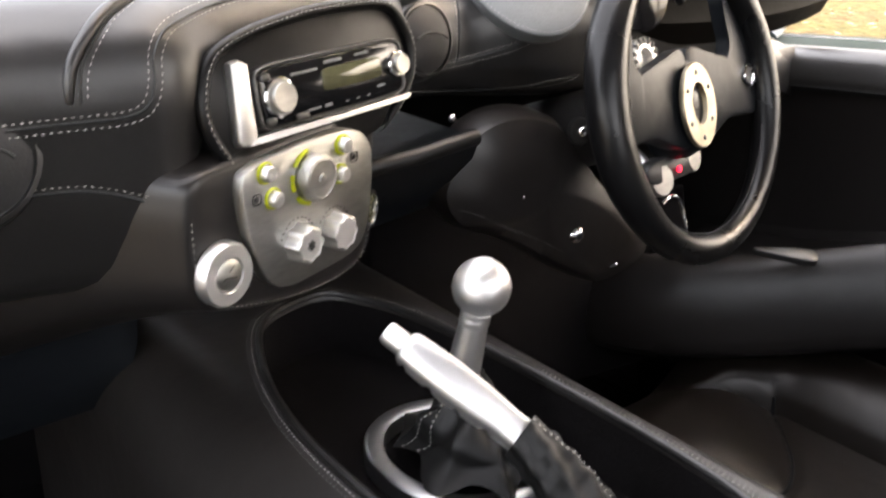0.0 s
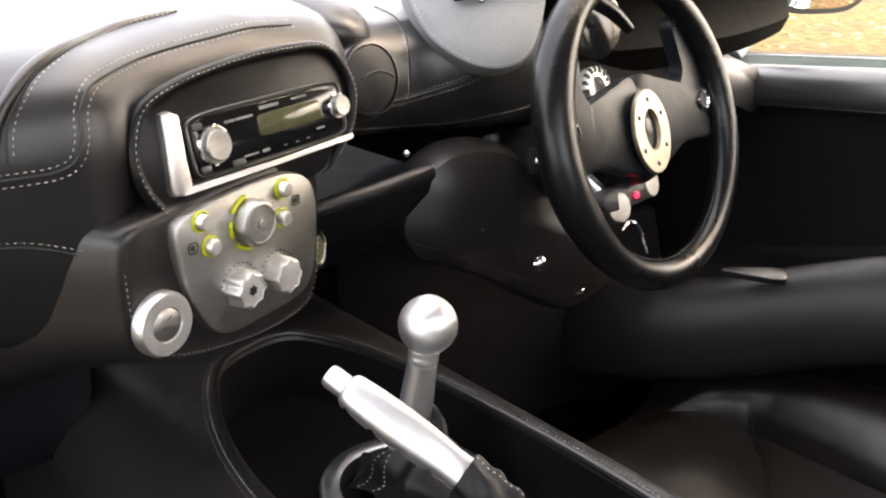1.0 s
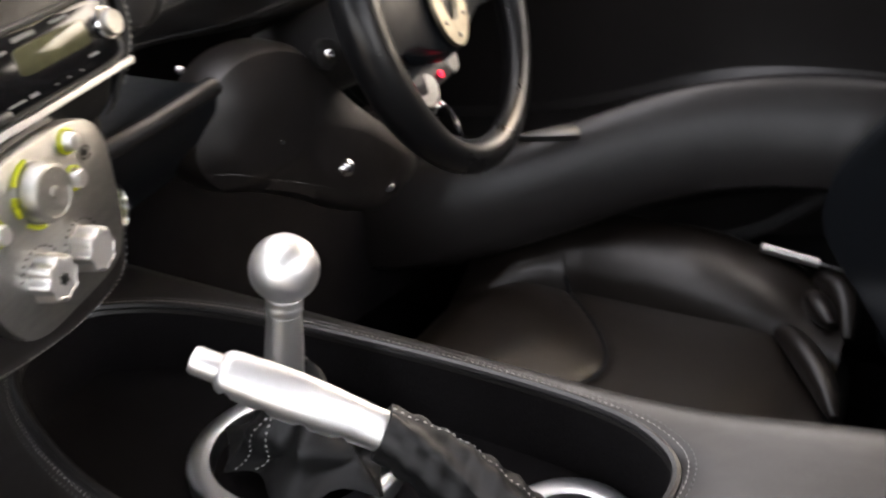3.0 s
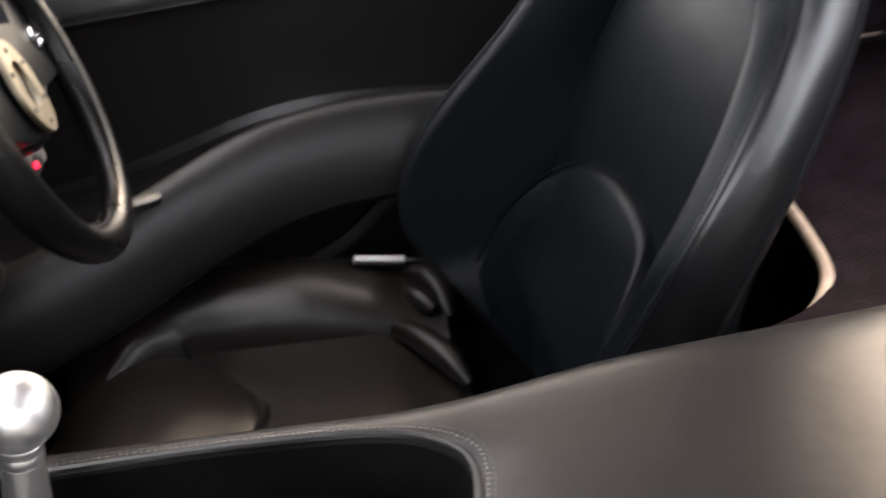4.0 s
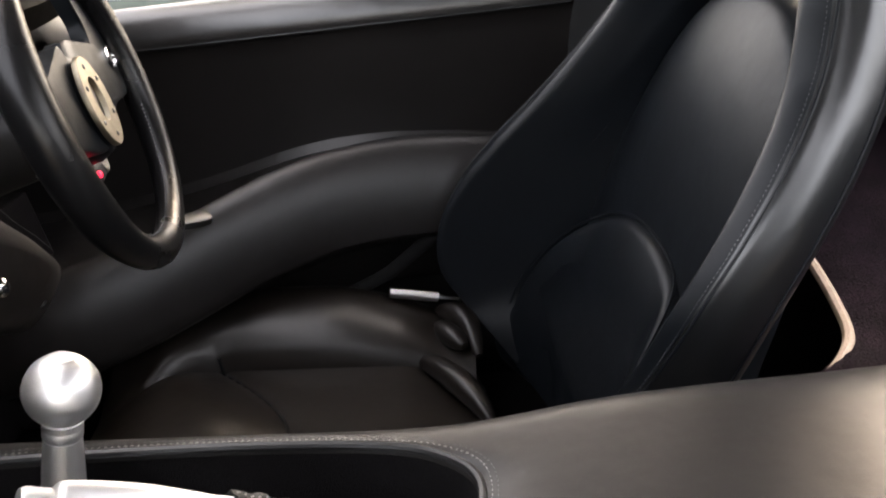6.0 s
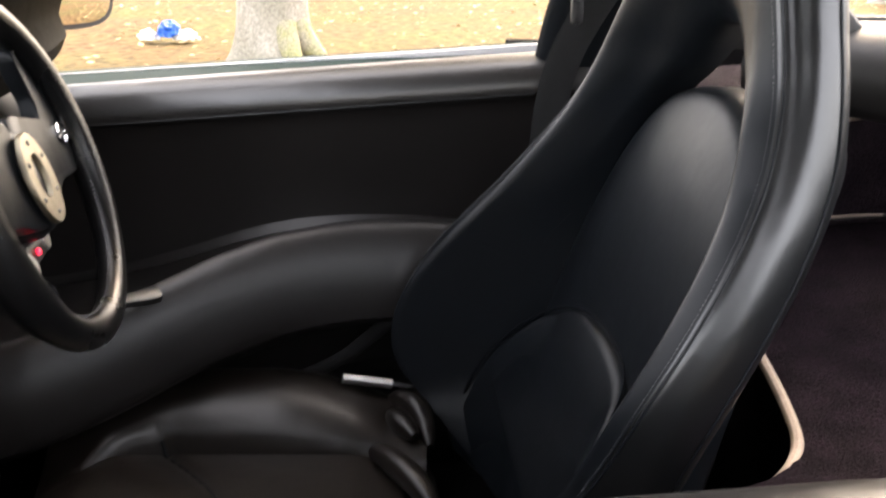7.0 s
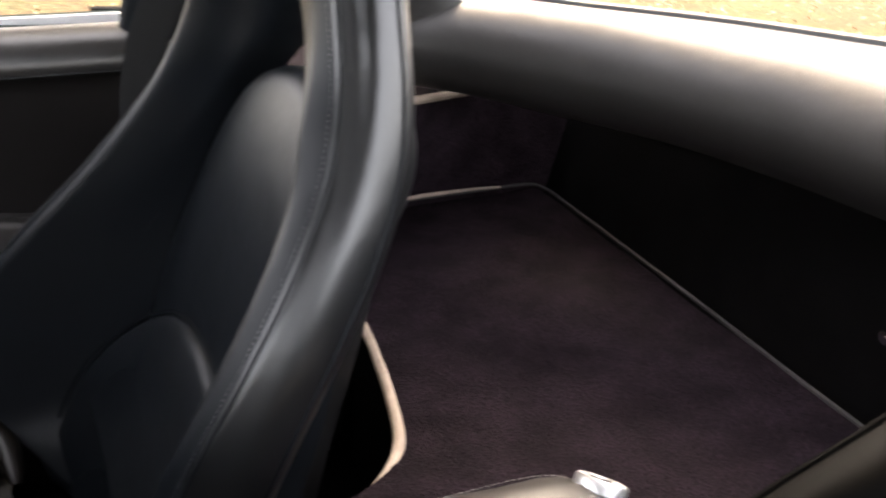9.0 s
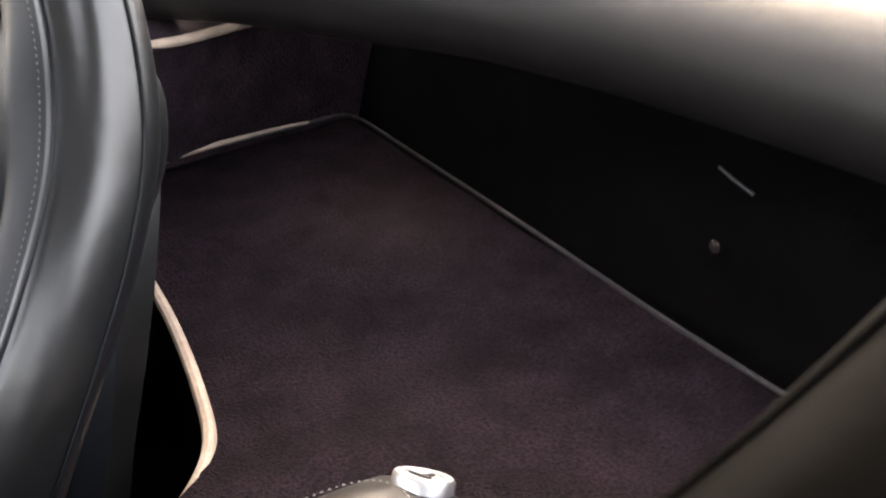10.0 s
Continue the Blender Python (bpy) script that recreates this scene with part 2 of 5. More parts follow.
def box(size, place, bevel=0.003):
    bm = bmesh.new()
    bmesh.ops.create_cube(bm, size=1.0, matrix=place @ Matrix.Diagonal((*size, 1)))
    if bevel:
        bmesh.ops.bevel(bm, geom=bm.edges[:], offset=bevel, segments=2, affect="EDGES", profile=0.6)
    return bm


def join(bms):
    out = bmesh.new()
    for b in bms:
        me = bpy.data.meshes.new("piece")
        b.to_mesh(me)
        b.free()
        out.from_mesh(me)
        bpy.data.meshes.remove(me)
    return out


def stitches(path, normal, length=0.0030, gap=0.0018, thick=0.00042, lift=0.0006):
    """A row of sewn stitches on a path, with their tops towards 'normal' (a vector, or a function of the point)."""
    bm = bmesh.new()
    pts = even(path, length + gap)
    for a, b in zip(pts, pts[1:]):
        d = (b - a).normalized()
        n = Vector(normal(a) if callable(normal) else normal).normalized()
        s = d.cross(n).normalized() * thick
        o = a + n * lift
        e = o + d * length
        mid = (o + e) / 2 + n * thick
        v = [bm.verts.new(q) for q in (o, mid + s, e, mid - s, mid + n * thick)]
        for f in ((0, 1, 4), (1, 2, 4), (2, 3, 4), (3, 0, 4), (0, 3, 2, 1)):
            bm.faces.new([v[i] for i in f])
    return bm


def grid(f, nu, nv):
    bm = bmesh.new()
    vs = [[bm.verts.new(f(i / nu, j / nv)) for j in range(nv + 1)] for i in range(nu + 1)]
    for i in range(nu):
        for j in range(nv):
            bm.faces.new((vs[i][j], vs[i + 1][j], vs[i + 1][j + 1], vs[i][j + 1]))
    return bm


def smooth(t):
    t = min(max(t, 0.0), 1.0)
    return t * t * (3 - 2 * t)


# ---- ground and distance ----
def ground():
    bm = grid(lambda u, v: V(-900 + 1800 * u, -900 + 1800 * v, 0), 24, 24)
    tagged(part("ground", bm, GRASS), "autumn grass with brown and green patches", "grass", kind="structure")
    rng = random.Random(4)
    bm = bmesh.new()
    for _ in range(8500):
        x, y = 2.3 + 26 * rng.random() ** 1.3, rng.uniform(-16, 9)
        if rng.random() < 0.25:
            x, y = rng.uniform(-10, 30), rng.uniform(-30, -3)
        s, a = rng.uniform(0.018, 0.05), rng.uniform(0, 6.3)
        c, d = Vector((math.cos(a), math.sin(a), rng.uniform(-0.3, 0.3))) * s, Vector((-math.sin(a), math.cos(a), rng.uniform(-0.3, 0.3))) * s * 0.6
        o = V(x, y, 0.02 + s * 0.3)
        v = [bm.verts.new(q) for q in (o - c, o - d, o + c, o + d)]
        bm.faces.new(v)
    tagged(part("fallen_leaves", bm, FALLEN, smooth=False), "pale fallen leaves strewn over the grass", "leaves", kind="stuff")


def tree(place, radius, height, seed, label, dark=False, leaves=900, spread=0.7):
    rng = random.Random(seed)
    t = thing("tree", label, "tree", group="park trees")
    t.location = place

    def trunk_ring(h, r):
        out = []
        for k in range(28):
            a = 2 * math.pi * k / 28
            flare = 1 + 0.45 * math.exp(-h / 0.16) * (0.55 + 0.45 * math.sin(a * 4 + seed)) + 0.03 * math.sin(7 * a + h * 2)
            out.append(V(math.cos(a) * r * flare + 0.02 * math.sin(h), math.sin(a) * r * flare, h))
        return out
    hs = (-0.1, 0, 0.06, 0.14, 0.25, 0.4, 0.7, 1.2, 2.0, 3.0, 4.2, height * 0.6)
    part("trunk", loft([trunk_ring(max(h, 0) if h > 0 else h, radius * (1 - 0.55 * max(h, 0) / (height * 0.62))) for h in hs]), BARK, t)
    if not dark:
        for a in (-2.6, -1.9):
            root = [V(math.cos(a) * radius * f, math.sin(a) * radius * f, h) for f, h in ((0.7, 0.28), (1.1, 0.14), (1.45, 0.04), (1.7, -0.05))]
            part("root", tube(spline(root, 4), lambda s: 0.11 * (1 - 0.6 * s), 10), MOSS_BARK, t, "mossy root flare")
    tips = []
    for i in range(9):
        a, h = rng.uniform(0, 6.3), height * rng.uniform(0.42, 0.6)
        d = V(math.cos(a), math.sin(a), rng.uniform(0.4, 1.0))
        limb = [V(0, 0, h), V(0, 0, h) + d * 1.0, V(0, 0, h) + d * 2.0 + V(0, 0, 0.5), V(0, 0, h) + d * 3.0 + V(0, 0, 1.2)]
        part("limb", tube(spline(limb, 3), lambda s: 0.12 * (1 - 0.8 * s) * radius / 0.27, 7), BARK, t)
        tips += limb[1:]
    bm = bmesh.new()
    for _ in range(leaves):
        o = rng.choice(tips) + V(rng.gauss(0, spread), rng.gauss(0, spread), rng.gauss(0.2, spread * 0.85))
        s = rng.uniform(0.08, 0.18) * (spread / 0.7)
        a = Vector((rng.gauss(0, 1), rng.gauss(0, 1), rng.gauss(0, 1))).normalized() * s
        b = a.orthogonal().normalized() * s * 0.6
        bm.faces.new([bm.verts.new(q) for q in (o - a, o - b, o + a, o + b)])
    part("crown", bm, LEAF, t, smooth=False)
    return t


def litter(place):
    t = thing("plastic_bag", "crumpled blue and white plastic bag lying on the grass", "litter")
    t.location = place

    def lump(name, mat, c, size, seed):
        rng = random.Random(seed)
        bm = bmesh.new()
        bmesh.ops.create_icosphere(bm, subdivisions=3, radius=1.0)
        for v in bm.verts:
            n = noise.noise(v.co * 2.3 + Vector((seed, 0, 0)))
            v.co = Vector((v.co.x * size[0], v.co.y * size[1], max(v.co.z, -0.3) * size[2])) * (1 + 0.55 * n) + Vector(c)
        part(name, bm, mat, t, smooth=False)
    lump("blue_bag", BLUE_PLASTIC, (0, -0.03, 0.09), (0.09, 0.10, 0.10), 3)
    lump("white_wrapper", WHITE_PLASTIC, (0.02, -0.17, 0.05), (0.07, 0.11, 0.06), 5)
    lump("white_scrap", WHITE_PLASTIC, (0, 0.15, 0.05), (0.07, 0.09, 0.06), 8)


def house():
    h = thing("house", "white rendered house with a brick garden wall", "house")
    h.location = (9, -34, 0)
    part("wall", box((16, 7, 6), pose(0, 0, 3), 0.02), RENDERED_WALL, h, smooth=False)
    part("roof", loft([[V(-8.4, -4, 6), V(-8.4, 4, 6), V(-8.4, 0, 8.6)], [V(8.4, -4, 6), V(8.4, 4, 6), V(8.4, 0, 8.6)]]), ROOF_TILE, h, smooth=False)
    for x in (-5.5, -2, 2, 5.5):
        for z in (1.6, 4.4):
            w = part("window", box((1.3, 0.1, 1.3), pose(x, 3.5, z), 0.01), WHITE_PAINT, h, smooth=False)
            part("pane", box((1.1, 0.06, 1.1), pose(x, 3.55, z), 0.005), WINDOW_DARK, w, smooth=False)
    g = tagged(part("garden_wall", box((13, 0.25, 1.9), pose(6.5, -22, 0.95), 0.02), BRICK, smooth=False), "red brick garden wall", "wall")
    hedge = bmesh.new()
    rng = random.Random(9)
    for _ in range(2600):
        o = V(rng.uniform(-8, 1.2), -19 + rng.gauss(0, 0.45), rng.random() ** 0.6 * 1.8)
        a = Vector((rng.gauss(0, 1), rng.gauss(0, 1), rng.gauss(0, 1))).normalized() * 0.14
        b = a.orthogonal().normalized() * 0.1
        hedge.faces.new([hedge.verts.new(q) for q in (o - a, o - b, o + a, o + b)])
    tagged(part("hedge", hedge, HEDGE, smooth=False), "clipped green hedge", "hedge", kind="stuff")


ground()
# first tree's crown is out of view, packed dense to block sky light
tree((7.35, 1.48, 0), 0.27, 11, 1, "smooth grey beech trunk with mossy roots in the grass", leaves=5200, spread=1.15)
tree((14.6, -7.2, 0), 0.33, 12, 2, "dark tree trunk further across the grass", True)
tree((25.5, -2.3, 0), 0.45, 14, 3, "far tree trunk on the grass", True)
tree((4.6, -14.5, 0), 0.2, 10, 6, "slender tree beside the road behind the car", True)
litter((8.4, 2.6, 0))
house()


# ---- car shell ----
def sill_z(y):
    return 0.849 - 0.084 * (y - 0.2)


SWELL = [(0.0, 1.335, 0.585), (0.2, 1.325, 0.602), (0.31, 1.318, 0.610), (0.40, 1.308, 0.614), (0.50, 1.286, 0.612), (0.60, 1.246, 0.598), (0.70, 1.190, 0.565), (0.77, 1.135, 0.542), (0.90, 1.07, 0.51), (1.3, 1.04, 0.46)]


def car_shell():
    d = thing("door_1", "black leather door trim with a rolled sill and swelling armrest", "door", kind="structure")

    def section(y):
        xs = sum(float(np.interp(y + k, [a for a, _, _ in SWELL], [b for _, b, _ in SWELL])) for k in (-0.04, 0, 0.04)) / 3
        zs = sum(float(np.interp(y + k, [a for a, _, _ in SWELL], [c for _, _, c in SWELL])) for k in (-0.04, 0, 0.04)) / 3
        top = sill_z(y)
        pts = [(1.402, top - 0.006), (1.394, top + 0.001)]
        pts += [(1.380 - 0.053 * math.sin(a), top - 0.043 + 0.047 * math.cos(a)) for a in np.linspace(0, math.pi / 2, 10)]
        pts += [(1.329, top - 0.050), (1.340, top - 0.055), (1.346, top - 0.062), (1.352, top - 0.085), (1.362, top - 0.12), (1.376, top - 0.17), (max(1.388, xs + 0.012), zs + 0.012), (max(1.392, xs + 0.016), zs - 0.02)]
        pts += [(max(1.380, xs + 0.014), zs - 0.034), (xs + 0.014, zs - 0.022), (xs + 0.006, zs - 0.005)]
        pts += [(xs - 0.060 * math.sin(a), zs - 0.135 * (1 - math.cos(a))) for a in np.linspace(0, math.pi / 2, 14)]
        pts += [(xs - 0.050, zs - 0.146), (xs - 0.02, zs - 0.157), (xs + 0.04, zs - 0.172), (xs + 0.09, zs - 0.21), (xs + 0.11, 0.20)]
        return [V(x, y, z) for x, z in pts]
    part("door_panel", loft([section(y)[12:] for y in np.linspace(-0.02, 1.23, 120)], close=False), DOOR_HIDE, d)
    part("sill_roll", loft([section(y)[:13] for y in np.linspace(-0.02, 1.23, 60)], close=False), LIT_SILL_HIDE, d, "leather roll along the door top")
    seam = [V(1.3285, y, sill_z(y) - 0.051) for y in np.linspace(0.19, 1.2, 60)]
    part("crease", tube(seam, 0.0012, 6), RUBBER, d)
    rings = []
    for y in np.linspace(0.185, 1.25, 16):
        w = 0.018 + 0.055 * smooth((y - 0.15) / 0.9)
        z = sill_z(y)
        rings.append([V(1.398, y, z - 0.03), V(1.398, y, z + 0.000), V(1.398 + w * 0.5, y, z + 0.008), V(1.398 + w, y, z + 0.014), V(1.398 + w, y, z - 0.03)])
    part("glass_seal", loft(rings), DECK_EDGE, d, "dark green glossy window ledge")
    outer = []
    for y in np.linspace(0.1, 1.7, 20):
        w = 1.38 + 0.018 + 0.055 * smooth((y - 0.15) / 0.9)
        z = sill_z(y)
        wo = max(w + 0.02, 1.46)
        outer.append([V(w, y, z - 0.02), V(w, y, z + 0.012), V(w + 0.014, y, z + 0.012), V(w + 0.06, y, z - 0.03), V(w + 0.09, y, z - 0.2), V(w + 0.06, y, 0.25), V(wo, y, 0.25), V(wo, y, z - 0.06)])
    part("door_skin", loft(outer), WHITE_PAINT, d, "pale painted outer door skin")
    pull = thing("door_pull", "brushed alloy door pull on the leather armrest", "handle")
    m = facing((1.115, 0.735, 0.557), (-0.25, -0.25, 0.93), (-0.64, 0.77, 0))
    blade = spline([V(x, y, 0) for x, y in ((-0.003, 0.045), (-0.012, 0.0), (-0.014, -0.034), (0.0, -0.040), (0.010, -0.030), (0.006, 0.01))], 5, True)
    part("plate", slab(blade, m, 0.010, 0.003), DARK_METAL, pull)

    # unseen passenger door, added against low side light and swung open for some
    far = thing("door_2", "unseen pale passenger door with black leather trim, added standing open", "door", kind="structure")
    hinge = Matrix.Translation((-0.56, 1.2, 0)) @ pose(0, 0, 0, 0, 0, -58) @ Matrix.Translation((0.56, -1.2, 0))
    part("door_panel", loft([[hinge @ V(0.86 - p.x, p.y, p.z) for p in section(y)] for y in np.linspace(-0.02, 1.23, 40)], close=False), DOOR_HIDE, far)
    rings = [[V(-0.50, y, 0.25), V(-0.518, y, sill_z(y) + 0.003), V(-0.57, y, sill_z(y) + 0.008), V(-0.62, y, sill_z(y) - 0.2), V(-0.60, y, 0.25)] for y in np.linspace(-0.02, 1.3, 12)]
    part("inner_sill", box((0.14, 1.3, 0.14), pose(-0.50, 0.55, 0.27), 0.03), LEATHER, far, "black leather inner sill")
    part("door_skin", loft([[hinge @ p for p in r] for r in rings]), WHITE_PAINT, far, "pale painted outer door skin")
    # floor, bulkheads, roof, pillars
    tagged(part("floor", box((2.05, 2.6, 0.05), pose(0.43, 0.35, 0.175), 0.005), FLOOR_CARPET, smooth=False), "dark carpeted car floor", "floor", kind="structure")
    tagged(part("bulkhead", box((2.0, 0.06, 0.72), pose(0.43, 1.36, 0.54), 0.01), FLOOR_CARPET, smooth=False), "dark front bulkhead below the dashboard", "bulkhead", kind="structure")
    tagged(part("inner_sill", box((0.16, 1.5, 0.13), pose(1.36, 0.6, 0.265), 0.03), LEATHER), "black leather inner sill", "sill", kind="structure")
    # unseen roof, edges placed to keep sky light off seats and tunnel
    roof = lambda u, v: V(-0.34 + 1.66 * u, -0.13 + 0.73 * v, 1.10 + 0.145 * math.sin(math.pi * u) ** 0.6 + 0.015 * math.sin(math.pi * v))
    bm = grid(roof, 16, 18)
    bmesh.ops.solidify(bm, geom=bm.faces[:], thickness=0.03)
    tagged(part("ceiling", bm, HEADLINING), "unseen dark roof lining that shades the cabin", "roof lining", kind="structure")
    tagged(part("wall_side", box((0.03, 1.0, 0.66), pose(1.475, -0.28, 0.53), 0.004), FLOOR_CARPET, smooth=False), "dark carpeted rear side panel", "side panel", kind="structure")
    # unseen footwell panel, added to stop light leaking in ahead of the door
    tagged(part("footwell_side", box((0.05, 0.26, 0.70), pose(1.43, 1.30, 0.50), 0.01), FLOOR_CARPET, smooth=False), "unseen dark panel added to keep light out of the footwell", "side panel", kind="structure")
    tagged(part("wall_passenger", box((0.03, 1.0, 0.66), pose(-0.60, -0.50, 0.53), 0.004), FLOOR_CARPET, smooth=False), "dark carpeted rear side panel", "side panel", kind="structure")
    tagged(part("shelf_riser", box((1.9, 0.03, 0.34), pose(0.5, -0.14, 0.36), 0.004), FLOOR_CARPET, smooth=False), "dark carpeted riser below the rear shelf", "riser", kind="structure")
    for sx in (1, -1):
        X = (lambda x: x) if sx > 0 else (lambda x: 0.86 - x + 0.36 * smooth((1.36 - x) / 0.16))
        a = spline([V(X(1.36), 1.16, 0.80), V(X(1.32), 0.95, 0.96), V(X(1.26), 0.70, 1.12), V(X(1.2), 0.48, 1.21)], 6)
        tagged(part("windscreen_pillar", tube(a, 0.032, 12, flat=0.8), LEATHER), "black leather windscreen pillar", "pillar", kind="structure")
    b_path = spline([V(1.385, 0.10, 0.62), V(1.37, 0.105, 0.80), V(1.335, 0.09, 0.92), V(1.28, 0.05, 1.06), V(1.2, 0.0, 1.21)], 6)
    tagged(part("door_pillar", tube(b_path, 0.085, 16, up=(1, 0, 0.2), flat=0.32), SEAT_HIDE), "black leather pillar behind the door", "pillar", kind="structure")
    belt = thing("seat_belt", "black webbing seat belt hanging on the pillar", "seat belt")
    path = spline([V(1.27, 0.02, 1.12), V(1.285, 0.09, 0.98), V(1.305, 0.15, 0.86), V(1.315, 0.17, 0.74), V(1.31, 0.16, 0.60)], 8)
    part("webbing", tube(path, 0.024, 12, up=(1, 0, 0), flat=0.1), WEBBING, belt)
    part("guide", slab(oval(0.008, 0.020, 20, 4), facing((1.262, 0.147, 0.925), (-1, -0.1, 0.1)), 0.008), BLACK_PLASTIC, belt)
    part("fixing_bolt", lathe([(0.001, 0.006), (0.006, 0.005), (0.007, 0)], facing((1.25, 0.147, 0.945), (-1, -0.1, 0.1)), 14), DARK_METAL, belt)
    # sail panel between door pillar and rear window
    rings = []
    for f in np.linspace(0, 1, 10):
        cy, cx, z = -0.155 + 0.22 * f, 1.315 - 0.13 * f, 0.872 + 0.35 * f
        hl, ht = 0.105 - 0.05 * f + 0.05 * (1 - f) ** 4, 0.035
        rings.append([V(cx + ht * math.cos(a) * 0.8, cy + hl * math.sin(a), z) for a in np.linspace(0, 2 * math.pi, 20, endpoint=False)])
    quarter = tagged(part("rear_quarter_pillar", loft(rings), DECK_HIDE), "black leather rear quarter pillar with a piped base", "pillar", kind="structure")
    part("base_piping", tube([p + V(0, 0, 0.012) + (p - V(1.315, -0.155, p.z)).normalized() * 0.002 for p in rings[0]], 0.0028, 6, wrap=True), PIPING_DULL, quarter, "pale piping round the foot")


def wing_mirror():
    w = thing("wing_mirror", "door mirror in a dark housing on a pale foot", "mirror")
    m = facing((1.515, 0.915, 0.925), (-0.50, -0.86, 0.05))
    prof = oval(0.085, 0.062, 36, 3.2)
    rings = [[m @ V(x * s, y * s, h) for x, y in prof] for s, h in ((1.0, 0.004), (1.02, 0.0), (1.02, -0.03), (0.9, -0.06), (0.6, -0.085), (0.1, -0.095))]
    part("housing", loft(rings), BLACK_PLASTIC, w)
    part("mirror_glass", slab(oval(0.078, 0.055, 36, 3.2), m @ pose(0, 0, 0.003), 0.003, 0.001), MIRROR, w)
    part("foot", tube(spline([V(1.44, 1.03, 0.80), V(1.475, 1.01, 0.845), V(1.53, 0.98, 0.885)], 6), lambda s: 0.05 - 0.014 * s, 14, flat=0.6), WHITE_PAINT, w, "pale painted mirror foot")


# ---- rear of the cabin ----
def piping(name, pts, parent, r=0.0065, mat=None):
    part(name, tube(spline(pts, 8), r, 8), mat or PIPING, parent)


def rear_cabin():
    s = thing("rear_shelf", "plum carpeted rear shelf bound with beige piping", "carpet", kind="structure")
    front = spline([V(1.40, -0.085, 0.535), V(1.1, -0.073, 0.532), V(0.98, -0.064, 0.53), V(0.88, -0.048, 0.53), V(0.815, -0.034, 0.528), V(0.775, -0.015, 0.522), V(0.745, 0.02, 0.512), V(0.735, 0.06, 0.49)], 6)

    def shelf(u, v):
        x = 1.45 - 1.9 * u
        yf = float(np.interp(x, [p.x for p in reversed(front)], [p.y for p in reversed(front)]))
        if x < 0.735:
            yf = 0.06 + 0.02 * math.sin(x * 3)
        yb = -0.486 + 0.030 * smooth((1.35 - x) / 0.75)
        y = yf + (yb - yf) * v
        return V(x, y, 0.528 + 0.052 * v + 0.006 * noise.noise((x * 7, y * 7, 0)))
    bm = grid(shelf, 70, 24)
    bmesh.ops.solidify(bm, geom=bm.faces[:], thickness=0.02)
    part("shelf_carpet", bm, CARPET, s)
    piping("front_piping", [V(1.40, -0.085, 0.533), V(1.1, -0.073, 0.532), V(0.98, -0.064, 0.53), V(0.88, -0.050, 0.53), V(0.815, -0.036, 0.528), V(0.775, -0.012, 0.522), V(0.745, 0.025, 0.512), V(0.735, 0.06, 0.49)], s)
    piping("side_piping", [V(1.355, -0.06, 0.575), V(1.389, -0.22, 0.583), V(1.42, -0.40, 0.588), V(1.435, -0.47, 0.588), V(1.41, -0.492, 0.586), V(1.30, -0.489, 0.586), V(0.95, -0.473, 0.584), V(0.68, -0.458, 0.582), V(0.3, -0.45, 0.58)], s, 0.0028, PIPING_DULL)
    hem = spline([V(1.340, -0.035, 0.575), V(1.355, -0.10, 0.580), V(1.389, -0.22, 0.586), V(1.412, -0.35, 0.590), V(1.42, -0.41, 0.590)], 10)
    part("side_hem", tube(hem, lambda f: 0.0052 - 0.0032 * smooth((f - 0.25) / 0.75), 8), PIPING, s, "pale hem binding")
    # side arch: wall, ledge and its piping

    def arch(u, v):
        y = 0.05 - 0.58 * u
        x0 = 1.345 + 0.10 * smooth((0.02 - y) / 0.5)
        xt = 1.25 + 0.16 * smooth((-0.08 - y) / 0.32)
        if v < 0.6:
            t = v / 0.6
            return V(x0 + (xt - x0) * t, y, 0.57 + 0.19 * t)
        t = (v - 0.6) / 0.4
        return V(xt + 0.16 * t, y, 0.76 + 0.07 * t + 0.012 * math.sin(t * 3))
    part("arch_carpet", grid(arch, 30, 20), CARPET, s)
    piping("arch_piping", [V(1.255, -0.02, 0.765), V(1.285, -0.17, 0.765), V(1.325, -0.25, 0.765), V(1.392, -0.345, 0.762)], s)
    # back wall
    wall = lambda u, v: V(1.5 - 2.1 * u, -0.495 - 0.05 * v, 0.47 + 0.40 * v)
    bm = grid(wall, 30, 8)
    bmesh.ops.solidify(bm, geom=bm.faces[:], thickness=-0.03)
    tagged(part("wall_rear", bm, FLOOR_CARPET), "dark carpeted rear bulkhead", "bulkhead", kind="structure")
    latch = thing("cubby_latch", "small chrome latch on the dark rear bulkhead", "latch")
    part("pin", lathe([(0.001, 0.012), (0.007, 0.011), (0.008, 0)], facing((0.690, -0.512, 0.655), (0, -1, 0)) @ pose(0, 0, 0, 180), 14), CHROME, latch)
    part("bar", tube([V(0.666, -0.514, 0.714), V(0.690, -0.512, 0.722), V(0.708, -0.512, 0.728)], 0.0018, 8), DARK_METAL, latch)
    # leather deck sloping down from the rear window
    edge = spline([V(1.41, -0.20, 0.902), V(1.315, -0.315, 0.911), V(1.19, -0.405, 0.914), V(1.05, -0.505, 0.917), V(0.90, -0.556, 0.920), V(0.774, -0.582, 0.922), V(0.45, -0.60, 0.924), V(0.0, -0.58, 0.92), V(-0.25, -0.50, 0.91), V(-0.46, -0.20, 0.88)], 8)
    lip = spline([V(1.30, -0.10, 0.845), V(1.255, -0.22, 0.838), V(1.15, -0.315, 0.832), V(1.01, -0.395, 0.828), V(0.87, -0.438, 0.825), V(0.75, -0.455, 0.824), V(0.45, -0.465, 0.824), V(0.03, -0.45, 0.83), V(-0.17, -0.38, 0.84), V(-0.36, -0.12, 0.845)], 8)
